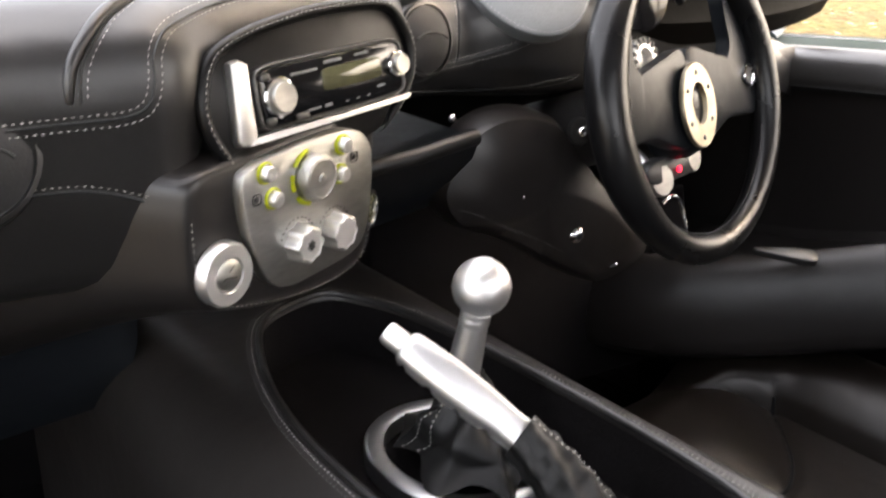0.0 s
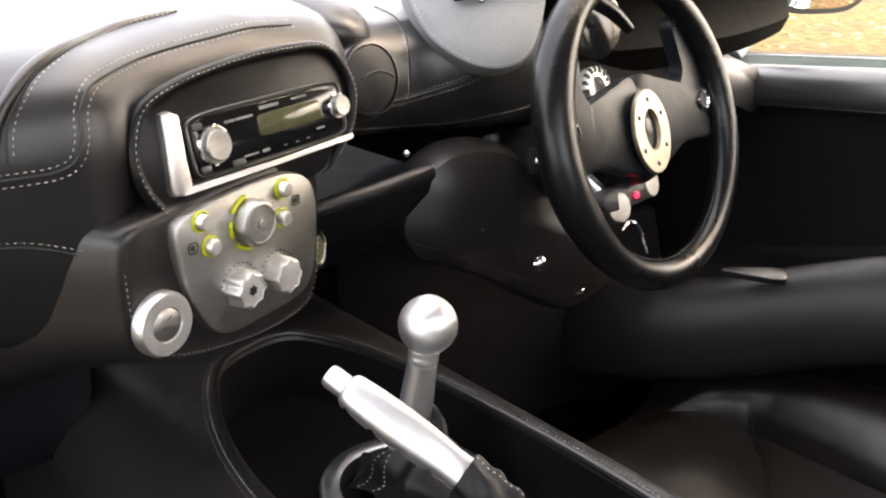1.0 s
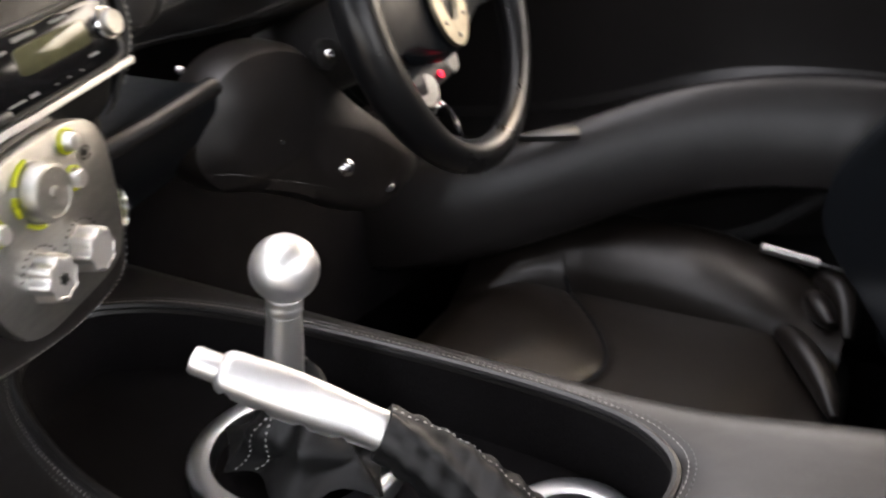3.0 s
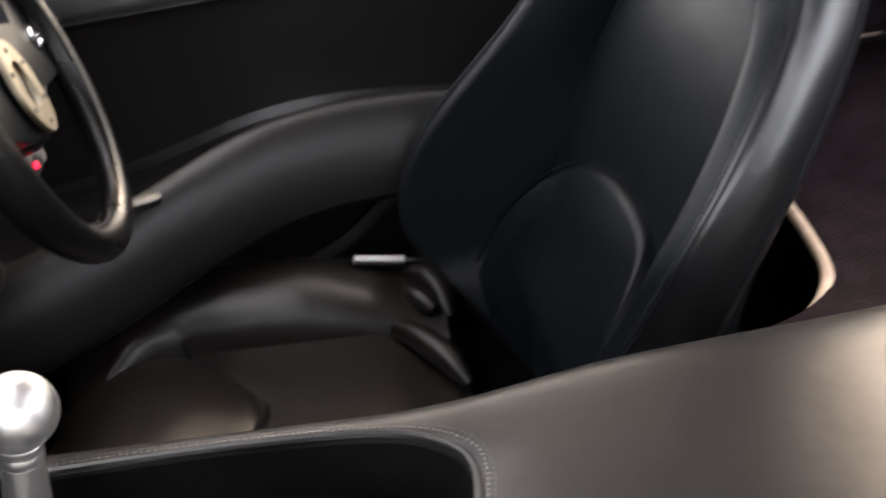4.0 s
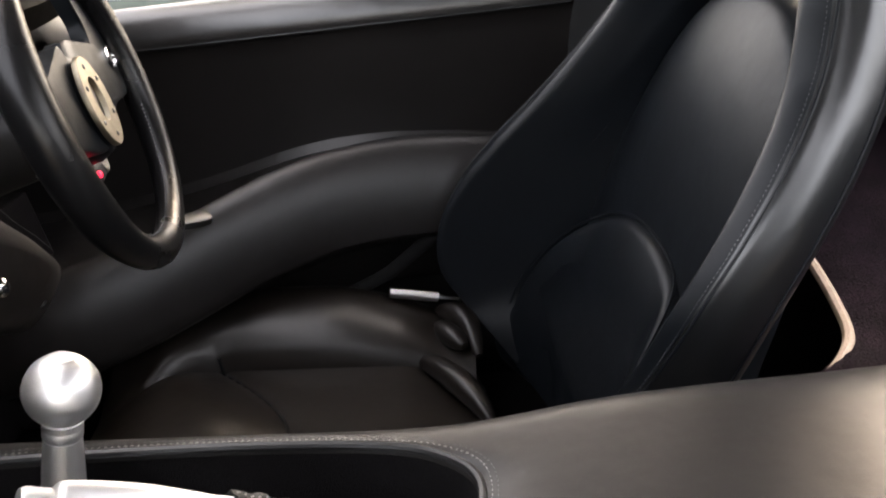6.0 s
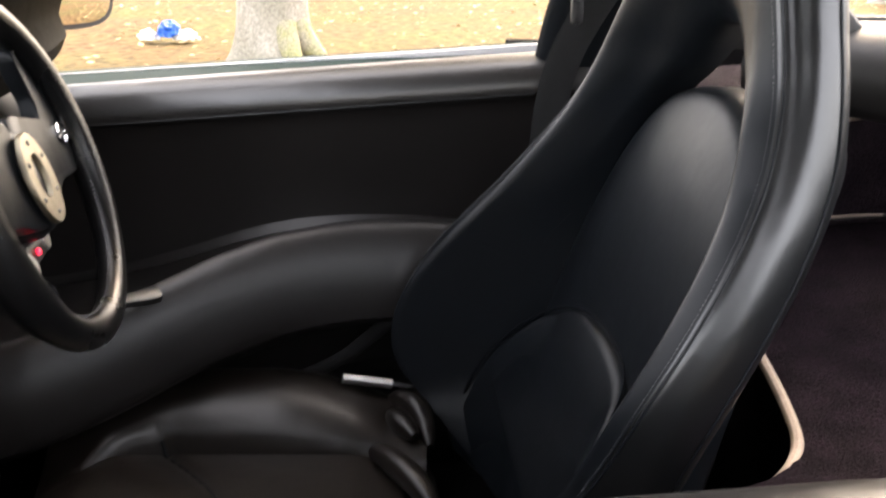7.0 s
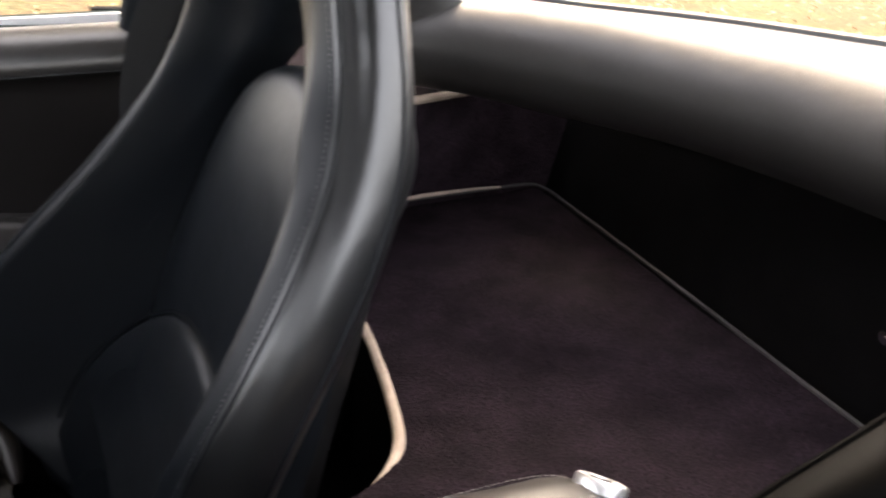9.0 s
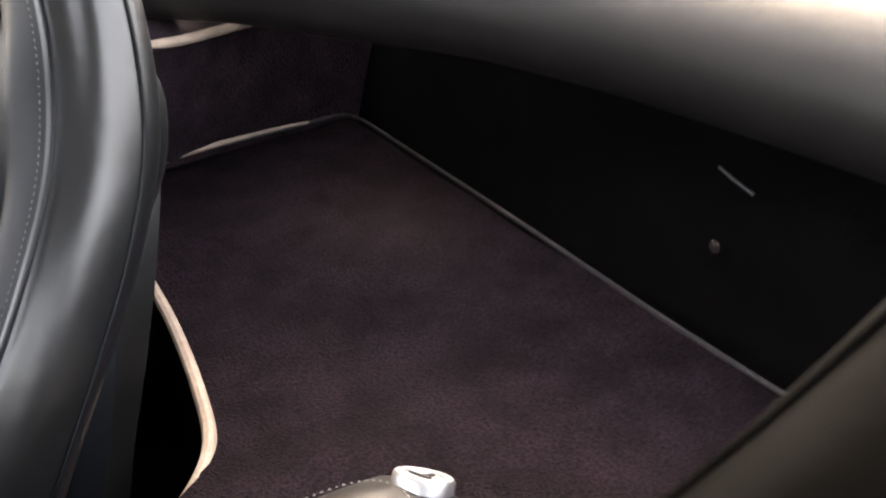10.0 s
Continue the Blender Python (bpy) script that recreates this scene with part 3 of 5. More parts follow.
    deck = thing("rear_deck", "black leather deck rounding down from the rear window", "parcel deck", kind="structure")
    rings = []
    for e, l in zip(edge, lip):
        back = Vector((e.x - l.x, e.y - l.y, 0))
        drop = e.z - l.z
        ring = [e + back * 0.12 + V(0, 0, -0.02), e + back * 0.06]
        ring += [l + back * (1 - math.sin(a)) + V(0, 0, drop * math.cos(a) ** 0.9) for a in np.linspace(0.0, math.pi / 2, 16)]
        ring += [l + back * 0.05 + V(0, 0, -0.025), l + back * 0.22 + V(0, 0, -0.05), l + back * 0.5 + V(0, 0, -0.06)]
        rings.append(ring)
    part("deck_cover", loft(rings, close=False), DECK_HIDE, deck)
    part("window_seal", tube([p + Vector((0, -0.012, -0.001)) for p in edge], 0.009, 8), RUBBER, deck)
    out = [p + Vector((0.02, -0.075, -0.048)) for p in edge]
    part("tail_skin", tube(out, 0.055, 12, flat=0.5), WHITE_PAINT, deck, "pale painted bodywork outside the rear window")


# ---- tunnel ----
RIM = [(0.475, 0.882), (0.425, 0.875), (0.387, 0.849), (0.354, 0.785), (0.332, 0.71), (0.323, 0.63), (0.325, 0.53), (0.343, 0.445), (0.385, 0.397),
       (0.435, 0.378), (0.488, 0.372), (0.518, 0.393), (0.535, 0.44), (0.540, 0.54), (0.537, 0.65), (0.531, 0.735), (0.519, 0.805), (0.500, 0.853)]


CREST = [(-0.2, 0.678), (-0.03, 0.677), (0.06, 0.671), (0.17, 0.657), (0.27, 0.640), (0.36, 0.618), (0.42, 0.612), (1.3, 0.612)]


def tunnel_top(x, y):
    inner = along([(0.45, 0.343), (0.53, 0.325), (0.63, 0.323), (0.71, 0.332), (0.785, 0.352), (0.849, 0.372), (1.2, 0.372)], y)
    z = along(CREST, y, 0.03) + (0.012 - 0.070 * (1 - min(max((y - 0.40) / 0.46, 0.0), 1.0)) * smooth((y - 0.1) / 0.3)) * smooth((inner - 0.012 - x) / 0.10)
    r = 0.045 + 0.03 * smooth((0.36 - y) / 0.3)
    for d, r in ((x - 0.245, 0.09), (0.586 - x, r), (y + 0.120, r)):
        if d < r:
            d = max(d, 0.0)
            z -= (r - math.sqrt(max(r * r - (r - d) ** 2, 0.0)))
    return z


def along(table, x, w=0.014):
    xs, ys = [a for a, _ in table], [b for _, b in table]
    return sum(float(np.interp(x + w * k, xs, ys)) for k in (-1, -0.5, 0, 0.5, 1)) / 5


def tunnel():
    t = thing("centre_tunnel", "black leather centre tunnel with a stitched oval tray", "console")
    rim = spline([V(x, y, 0.612) for x, y in RIM], 5, True)
    n = len(rim)
    c = V(0.435, 0.62, 0)

    def outer(p):
        d = Vector((p.x - c.x, p.y - c.y, 0)).normalized()
        best = 9.0
        for lim, comp, o in ((0.246, d.x, c.x), (0.585, d.x, c.x), (-0.119, d.y, c.y), (1.15, d.y, c.y)):
            if abs(comp) > 1e-6 and (lim - o) / comp > 0:
                best = min(best, (lim - o) / comp)
        return c + d * best
    rings = []
    for inset, z in ((0.985, 0.548), (0.985, 0.59), (0.99, 0.606)):
        rings.append([V(c.x + (p.x - c.x) * inset, c.y + (p.y - c.y) * inset, z) for p in rim])
    rings.append([V(p.x, p.y, 0.6125) for p in rim])
    outs = [outer(p) for p in rim]
    for f in (0.03, 0.1, 0.2, 0.3, 0.4, 0.5, 0.6, 0.7, 0.78, 0.84, 0.89, 0.93, 0.96, 0.98, 0.993, 1.0):
        rings.append([(lambda q: V(q.x, q.y, tunnel_top(q.x, q.y)))(Vector((p.x, p.y, 0)).lerp(o, f)) for p, o in zip(rim, outs)])
    rings.append([V(o.x, o.y, 0.2) for o in outs])
    part("tunnel_cover", loft(rings[2:], cap=False), TUNNEL_HIDE, t)
    part("tray_wall", loft(rings[:3], cap=False), FLOOR_CARPET, t, "dark lining of the tray")
    part("tray_floor", loft([[V(p.x, p.y, 0.55) for p in rim], [V(c.x, p.y * 0.5 + c.y * 0.5, 0.55) for p in rim]], cap=False), FLOOR_CARPET, t, "dark carpet lining the tray")
    lip = [p + Vector((0, 0, 0.001)) for p in rim]
    part("rim_beading", tube(lip, 0.0035, 8, wrap=True), LEATHER, t)
    for off in (0.007, 0.0115):
        row = []
        for p in rim:
            d = Vector((p.x - c.x, (p.y - c.y) * 0.35, 0)).normalized()
            q = p + d * off
            row.append(V(q.x, q.y, tunnel_top(q.x, q.y) + 0.0006))
        part("rim_stitching", stitches(row + row[:1], (0, 0, 1)), GREY_THREAD if off > 0.01 else THREAD, t, "pale sewn thread")
    seam = spline([V(0.572, 0.09, 0), V(0.570, 0.03, 0), V(0.562, -0.02, 0), V(0.540, -0.052, 0), V(0.512, -0.060, 0), V(0.49, -0.045, 0), V(0.475, -0.010, 0), V(0.47, 0.06, 0)], 6)
    seam = [V(p[0], p[1], tunnel_top(p[0], p[1]) + 0.0008) for p in seam]
    part("rear_stitching", stitches(seam, (0.2, -0.2, 1)), THREAD, t)
    b = thing("tunnel_badge", "round silver badge button on the leather tunnel end", "badge")
    q = V(0.530, -0.080, tunnel_top(0.530, -0.080))
    m = facing(q, (0.35, -0.45, 1), (0, 1, 0))
    part("disc", lathe([(0.019, -0.004), (0.019, 0.003), (0.0175, 0.005), (0.013, 0.005), (0.012, 0.0035), (0.001, 0.0035)], m), ALLOY, b)
    part("emblem", join([box((0.016, 0.003, 0.0015), m @ pose(0, 0.003, 0.0045, 0, 0, 20), 0.0004), box((0.003, 0.013, 0.0015), m @ pose(0, -0.002, 0.0045, 0, 0, 20), 0.0004)]), ICON, b, smooth=False)


def levers():
    for label, cx, cy, w, l, z in (("polished alloy ring round the gear lever gaiter", 0.457, 0.643, 0.074, 0.083, 0.558), ("polished alloy ring round the handbrake gaiter", 0.440, 0.432, 0.078, 0.056, 0.560)):
        ring = thing("gaiter_surround", label, "trim ring", group="lever rings")
        prof = ((0.0, -0.012), (0.0, 0.004), (0.0015, 0.0062), (0.004, 0.007), (0.014, 0.0066), (0.0165, 0.006), (0.0175, 0.003), (0.0175, -0.012))
        part("ring", loft([[V(x, y, z + h) for x, y in oval(w - i, l - i, 64, 2.1, cx, cy)] for i, h in prof], wrap=True), BRIGHT_RING, ring)
    g = thing("gear_lever", "alloy ball gear knob on a stout shaft with leather gaiter", "gear lever")
    k = V(0.466, 0.632, 0.714)
    foot = V(0.462, 0.645, 0.632)
    ax = (k - foot).normalized()
    m = facing(k, ax, (0, 1, 0))
    prof = [(0.0235 * math.sin(a), -0.0235 * math.cos(a)) for a in np.linspace(0.5, math.pi - 0.02, 20)]
    part("knob", lathe([(0.0125, -0.026), (0.0125, -0.0215)] + prof, m, 36), ALLOY, g, "satin alloy ball knob")
    part("shift_pattern", slab(oval(0.008, 0.008, 20), m @ pose(0, 0, 0.0222), 0.0006, 0.0002), ALLOY, g, "engraved shift pattern disc")
    part("collar", lathe([(0.0115, -0.034), (0.0125, -0.032), (0.0125, -0.027), (0.0115, -0.025)], m, 28), ALLOY, g)
    part("shaft", lathe([(0.0140, -0.090), (0.0138, -0.07), (0.0128, -0.05), (0.0118, -0.034)], m, 28), ALLOY, g, "satin alloy shaft")
    rings = []
    for i in range(22):
        f = i / 21
        c = foot.lerp(V(0.455, 0.63, 0.575), f) + V(0.0, -0.01 * math.sin(f * 3), 0)
        r = 0.016 + 0.030 * f ** 1.3 + 0.003 * math.sin(f * 14)
        rings.append([c + V(r * (1 + (0.12 + 0.1 * f) * math.sin(5 * a + 3 * f)) * math.cos(a), (r + 0.018 * f) * (1 + 0.13 * math.sin(7 * a - 4 * f)) * math.sin(a), 0.004 * math.sin(6 * a + f * 9) - 0.006 * f) for a in np.linspace(0, 2 * math.pi, 56, endpoint=False)])
    part("gaiter", loft(rings, cap=False), SOFT_HIDE, g, "creased black leather gaiter")
    for a in (2.6, 2.9):
        i = int(a / (2 * math.pi) * 56)
        part("gaiter_stitching", stitches([r[i] + (r[i] - Vector((foot.x, foot.y, r[i].z))).normalized() * 0.001 for r in rings], lambda p: (p - Vector((foot.x, foot.y, p.z))), 0.003, 0.002, 0.0005), THREAD, g)

    h = thing("handbrake", "polished alloy handbrake grip with finger notches", "handbrake")
    tip, end = V(0.367, 0.618, 0.708), V(0.414, 0.522, 0.652)
    d = (end - tip).normalized()
    side = d.cross(V(0, 0, 1)).normalized()
    up = side.cross(d)
    part("button", lathe([(0.001, -0.004), (0.0075, -0.003), (0.0088, 0.0), (0.0088, 0.02)], facing(tip, d), 24), ALLOY, h, "release button")
    rings = []
    L = (end - tip).length
    for i in range(60):
        f = i / 59
        c = tip + d * (0.012 + (L - 0.012) * f)
        r = 0.0135 + 0.0025 * math.sin(math.pi * min(f * 1.2, 1)) - 0.008 * math.exp(-f * 60)
        notch = 0.0062 * max(0, math.sin(f * math.pi * 9 - 0.9)) ** 4 if 0.08 < f < 0.9 else 0
        ring_ = []
        for a in np.linspace(0, 2 * math.pi, 24, endpoint=False):
            ca, sa = math.cos(a), math.sin(a)
            rr = r * (1 + 0.05 * math.cos(4 * a))
            low = max(0, -sa)
            ring_.append(c + side * (ca * rr * 0.95) + up * (sa * (rr - notch * low)))
        rings.append(ring_)
    part("grip", loft(rings), ALLOY, h, "polished alloy grip")
    rings = []
    for i in range(24):
        f = i / 23
        c = (tip + d * (L - 0.006)).lerp(V(0.446, 0.452, 0.562), f) + V(0, 0, 0.010 * math.sin(math.pi * f))
        r = 0.0165 + 0.015 * f ** 1.4 + 0.0013 * math.sin(f * 40) * min(1, 6 * f)
        rings.append([c + side * (r * (1 + 0.09 * math.sin(7 * a + 4 * f)) * math.cos(a)) + up * (r * (1 + 0.08 * math.sin(6 * a + f * 9)) * math.sin(a)) for a in np.linspace(0, 2 * math.pi, 48, endpoint=False)])
    part("gaiter", loft(rings), SOFT_HIDE, h, "pleated black leather gaiter")
    row = [r[13] + up * 0.001 for r in rings]
    part("gaiter_stitching", stitches(row, up, 0.003, 0.002, 0.0005), THREAD, h)


# ---- dashboard ----
FACE = [(-0.75, 0.80), (-0.1, 0.76), (0.10, 0.735), (0.18, 0.722), (0.23, 0.706), (0.252, 0.699), (0.27, 0.705), (0.29, 0.719), (0.31, 0.728), (0.48, 0.764), (0.50, 0.775), (0.525, 0.82), (0.56, 0.875), (0.66, 0.885), (0.72, 0.86), (0.80, 0.85), (1.0, 0.85), (1.35, 0.90)]
TOP = [(-0.75, 0.90), (0.05, 0.925), (0.2, 0.932), (0.28, 0.935), (0.40, 0.948), (0.49, 0.940), (0.55, 0.918), (0.65, 0.915), (0.8, 0.93), (1.04, 0.92), (1.16, 0.865), (1.35, 0.80)]
LOW = [(-0.75, 0.735), (-0.1, 0.735), (0.12, 0.735), (0.235, 0.735), (0.262, 0.76), (0.29, 0.838), (0.45, 0.833), (0.50, 0.81), (0.54, 0.80), (0.7, 0.79), (1.35, 0.76)]


def dash_point(x, s):
    f, t, l = along(FACE, x), along(TOP, x), along(LOW, x)
    prof = ((f + 0.14, l + 0.01), (f + 0.04, l - 0.002), (f + 0.010, l + 0.02 + 0.4 * max(0.80 - l, 0)), (f, t - 0.082), (f - 0.001, t - 0.055), (f + 0.006, t - 0.03), (f + 0.022, t - 0.012), (f + 0.05, t), (f + 0.12, t + 0.008), (f + 0.25, t + 0.008), (1.34, t - 0.012))
    k = s * (len(prof) - 1)
    i = min(int(k), len(prof) - 2)
    a, b, c, d = (prof[min(max(i + j, 0), len(prof) - 1)] for j in (-1, 0, 1, 2))
    u = k - i
    y, z = (0.5 * (2 * q + (r - p) * u + (2 * p - 5 * q + 4 * r - v) * u * u + (3 * q - p - 3 * r + v) * u ** 3) for p, q, r, v in zip(a, b, c, d))
    return V(x, y, z)


HOOD = facing((0.393, 0.7294, 0.8649), (0.217, -0.961, 0.169), (-0.08, 0.155, 0.985))
RADIO = HOOD @ Matrix.Scale(0.862, 4)
CLIMATE = facing((0.371, 0.714, 0.816), (0.30, -0.954, 0.0)) @ Matrix.Scale(0.955, 4)


def dash_row(points, lift=0.0015):
    """A row on the dash cover: points of (x, share of the profile)."""
    p = spline([V(x, s, 0) for x, s in points], 8)
    out = []
    for q in p:
        w = dash_point(q.x, q.y)
        n = (dash_point(q.x + 0.002, q.y) - dash_point(q.x - 0.002, q.y)).cross(dash_point(q.x, q.y + 0.004) - dash_point(q.x, q.y - 0.004)).normalized()
        if n.y > 0 and n.z < 0.3 or n.z < -0.5:
            n = -n
        out.append((w + n * lift, n))
    return out


def dash_seam(name, points, parent, double=True):
    rows = dash_row(points, 0.0004)
    part(name + "_groove", tube([p for p, _ in rows], 0.0011, 6), RUBBER, parent)
    for side in ((-1, 1) if double else (1,)):
        path = []
        for (p, n), (q, _) in zip(rows, rows[1:]):
            path.append(p + n.cross((q - p).normalized()) * (0.0042 * side) + n * 0.0006)
        table = list(zip(path, [n for _, n in rows]))
        part(name + "_stitching", stitches(path, lambda a: min(table, key=lambda r: (r[0] - a).length)[1]), THREAD, parent)


def dashboard():
    d = thing("dashboard", "black stitched leather dashboard with a bulging centre", "dashboard")
    part("dash_cover", grid(lambda u, v: dash_point(-0.75 + 2.1 * u, v), 190, 44), DASH_HIDE, d)
    dash_seam("centre_seam", [(0.445, 0.600), (0.384, 0.588), (0.344, 0.588), (0.308, 0.583), (0.280, 0.572), (0.260, 0.548), (0.248, 0.485), (0.245, 0.42), (0.240, 0.365), (0.230, 0.337), (0.20, 0.33), (0.05, 0.33)], d)
    dash_seam("side_seam", [(0.36, 0.725), (0.304, 0.718), (0.262, 0.69), (0.235, 0.62), (0.217, 0.535), (0.207, 0.472), (0.203, 0.418), (0.2025, 0.38)], d, False)
    roll_edge = dash_row([(0.36, 0.728), (0.300, 0.722), (0.256, 0.694), (0.229, 0.62), (0.211, 0.535), (0.201, 0.472), (0.197, 0.418), (0.1965, 0.38)], 0.0)
    part("side_roll", tube([p for p, _ in roll_edge], lambda f: 0.0004 + 0.0042 * math.sin(math.pi * f) ** 0.4, 10), DASH_HIDE, d, "raised leather roll")
    dash_seam("driver_seam", [(0.56, 0.33), (0.62, 0.30), (0.70, 0.33), (0.76, 0.40)], d)
    dash_seam("lower_seam", [(0.57, 0.16), (0.66, 0.14), (0.76, 0.17), (0.86, 0.22)], d)
    dash_seam("pod_seam", [(0.645, 0.30), (0.648, 0.45), (0.655, 0.60), (0.66, 0.75)], d, False)
    # centre stack
    st = thing("centre_stack", "black leather centre stack flowing down to the tunnel", "console")
    n = CLIMATE.to_3x3() @ V(0, 0, 1)
    face = spline([V(x, y, 0) for x, y in ((-0.122, 0.006), (-0.131, -0.015), (-0.132, -0.05), (-0.130, -0.078), (-0.120, -0.094), (-0.103, -0.101), (-0.06, -0.113), (0.003, -0.121), (0.056, -0.116), (0.074, -0.095), (0.082, -0.04), (0.080, 0.010), (0.04, 0.022), (-0.03, 0.020), (-0.085, 0.012))], 5, True)
    rings = []
    # last ring runs unseen to the bulkhead, blocking light under the dash
    for h, e in ((-0.007, -0.012), (-0.008, -0.006), (-0.011, -0.002), (-0.018, 0.0), (-0.035, 0.005), (-0.06, 0.013), (-0.09, 0.025), (-0.13, 0.045), (-0.19, 0.08), (-0.24, 0.11), (-0.64, 0.13)):
        ring = []
        for p in face:
            w = e if e < 0 else e * smooth((0.03 - p.x) / 0.13)
            away = Vector((p.x + 0.02, p.y + 0.03, 0)).normalized()
            ring.append(CLIMATE @ V(p.x + away.x * w - (w * 0.4 if e > 0 else 0), p.y + away.y * w, h))
        rings.append(ring)
    part("stack_body", loft(rings), DOOR_HIDE, st)
    low_row = [CLIMATE @ V(x, y, -0.0062) for x, y in ((-0.1270, -0.022), (-0.1262, -0.051), (-0.1238, -0.0735), (-0.1145, -0.0880), (-0.1010, -0.0948), (-0.0593, -0.1065), (0.0023, -0.1145), (0.0522, -0.1100), (0.0675, -0.0910), (0.0745, -0.05))]
    part("stack_stitching", stitches(spline(low_row, 8), n), THREAD, st)
    dash_seam("flank_seam", [(0.0, 0.25), (0.10, 0.25), (0.170, 0.25), (0.204, 0.248), (0.232, 0.235), (0.248, 0.215)], st, False)
    # hooded recess for the radio, drawn as a dark slab that carries its shade
    hood = spline([V(x, y, 0) for x, y in ((-0.093, -0.046), (-0.103, -0.036), (-0.1118, -0.0215), (-0.1160, -0.0046), (-0.1135, 0.0137), (-0.1043, 0.0305), (-0.0905, 0.0389), (-0.0653, 0.0454), (-0.0344, 0.0496), (-0.0019, 0.052), (0.038, 0.0517), (0.068, 0.0491),
                                          (0.0846, 0.0396), (0.0953, 0.0193), (0.0952, 0.0005), (0.0865, -0.0166), (0.0652, -0.0352), (0.0447, -0.0486), (-0.03, -0.055))], 5, True)
    hn = HOOD.to_3x3() @ V(0, 0, 1)
    part("radio_hood", slab([(p.x, p.y) for p in hood], HOOD @ pose(0, 0, -0.045), 0.040, 0.005), RECESS_HIDE, d, "smooth dark slab painted as the shaded recess round the radio")
    part("hood_rim", tube([HOOD @ V(p.x * 1.01, p.y * 1.015, -0.004) for p in hood[0:86]], lambda f: 0.0040 * min(1, 12 * f, 12 * (1 - f)) + 0.0005, 12, up=hn), RECESS_HIDE, d)
    part("hood_stitching", stitches([HOOD @ V(p.x * 1.018, p.y * 1.035, 0.0005) for p in hood[1:82]], hn), THREAD, d)
    # shelves under the dash on both sides
    for name, a, b, drop in (("passenger_shelf", V(-0.7, 0.85, 0.69), V(0.275, 0.85, 0.706), 0.16), ("driver_shelf", V(0.485, 0.850, 0.746), V(0.640, 0.842, 0.764), 0.09)):
        sh = thing(name, "black leather shelf edge under the dashboard", "shelf")
        part("shelf_lip", tube([a, a.lerp(b, 0.5) + V(0, -0.006, 0), b], 0.009, 12), LEATHER, sh)
        rings = [[q + V(0, -0.007, 0), q + V(0, 0.012, -drop * 0.5), q + V(0, 0.06, -drop), q + V(0, 0.25, -drop), q + V(0, 0.3, 0)] for q in (a, a.lerp(b, 0.5) + V(0, -0.006, 0), b)]
        part("shelf_face", loft(rings), SEAT_HIDE, sh, "black leather face")


RECESS_HIDE = leather("recess_shade_leather", (0.005, 0.005, 0.0055), 0.36, 0.25)


def screw(name, place, normal, r, parent, mat=None):
    return part(name, lathe([(0.001, r * 0.55), (r * 0.6, r * 0.5), (r * 0.95, r * 0.2), (r, 0), (r * 0.9, -r * 0.4)], facing(place, normal), 18), mat or CHROME, parent)


def car_radio():
    r = thing("car_radio", "black single-slot car radio with two alloy knobs", "radio")
    rect = lambda w, h, p=8: oval(w / 2, h / 2, 40, p)
    part("bezel_side", slab([(-0.107, 0.033), (-0.110, 0.003), (-0.1135, -0.028), (-0.1115, -0.032), (-0.103, -0.033), (-0.094, -0.028), (-0.0925, 0.0), (-0.092, 0.030), (-0.1, 0.0345)], RADIO @ pose(0, 0, -0.006), 0.010, 0.003), ALLOY, r, "satin alloy bezel")
    part("bezel_base", slab([(-0.104, -0.0278), (0.0, -0.0282), (0.098, -0.0275), (0.099, -0.030), (0.096, -0.0325), (0.0, -0.0335), (-0.104, -0.0335)], RADIO @ pose(0, 0, -0.006), 0.009, 0.002), ALLOY, r, "satin alloy bezel")
    part("body", slab(rect(0.182, 0.054), RADIO @ pose(0.001, 0, -0.01), 0.012, 0.002), BLACK_PLASTIC, r)
    part("fascia", slab(rect(0.172, 0.047), RADIO @ pose(0.001, 0, 0.0), 0.004, 0.002), GLOSS_BLACK, r)
    part("chrome_lip", tube([RADIO @ V(0.001 + x, y, 0.003) for x, y in rect(0.178, 0.052)], 0.0011, 6, wrap=True, up=(0.37, -0.93, 0)), DARK_METAL, r)
    part("display", slab(rect(0.075, 0.019), RADIO @ pose(0.022, 0.004, 0.0035), 0.0012, 0.0005), DISPLAY, r, "unlit greenish display glass")
    for x, y, kr in ((-0.0655, -0.001, 0.0128), (0.0825, 0.002, 0.0094)):
        k = part("knob", lathe([(kr * 1.18, 0.003), (kr * 1.18, 0.0045), (kr, 0.0055), (kr, 0.0105), (kr * 0.93, 0.012), (kr * 0.2, 0.0115), (0.0005, 0.0115)], RADIO @ pose(x, y, 0), 32), BRUSHED, r, "turned alloy knob")
        part("knob_ring", lathe([(kr * 1.32, 0.003), (kr * 1.32, 0.0052), (kr * 1.2, 0.0060), (kr * 1.14, 0.004)], RADIO @ pose(x, y, 0), 32), CHROME, k, "chrome ring")
    for x, y, w, h in ((-0.045, 0.0145, 0.011, 0.0032), (-0.029, 0.0145, 0.018, 0.0032), (0.0, 0.0185, 0.022, 0.0042), (0.036, 0.019, 0.018, 0.0026), (-0.030, -0.0175, 0.016, 0.0022), (-0.013, -0.0175, 0.008, 0.0035), (0.056, -0.013, 0.010, 0.0026), (0.01, -0.0185, 0.003, 0.0014), (0.024, -0.0185, 0.003, 0.0014), (0.038, -0.0185, 0.003, 0.0014)):
        part("print", box((w, h * 0.7, 0.0006), RADIO @ pose(x, y, 0.0045), 0), PRINT, r, smooth=False)
    for x, y, w in ((-0.079, 0.017, 0.010), (-0.079, -0.0185, 0.010), (-0.045, -0.021, 0.014)):
        part("button", slab(oval(w / 2, 0.003, 16, 4), RADIO @ pose(x, y, 0.0035), 0.003, 0.001), DARK_METAL, r)


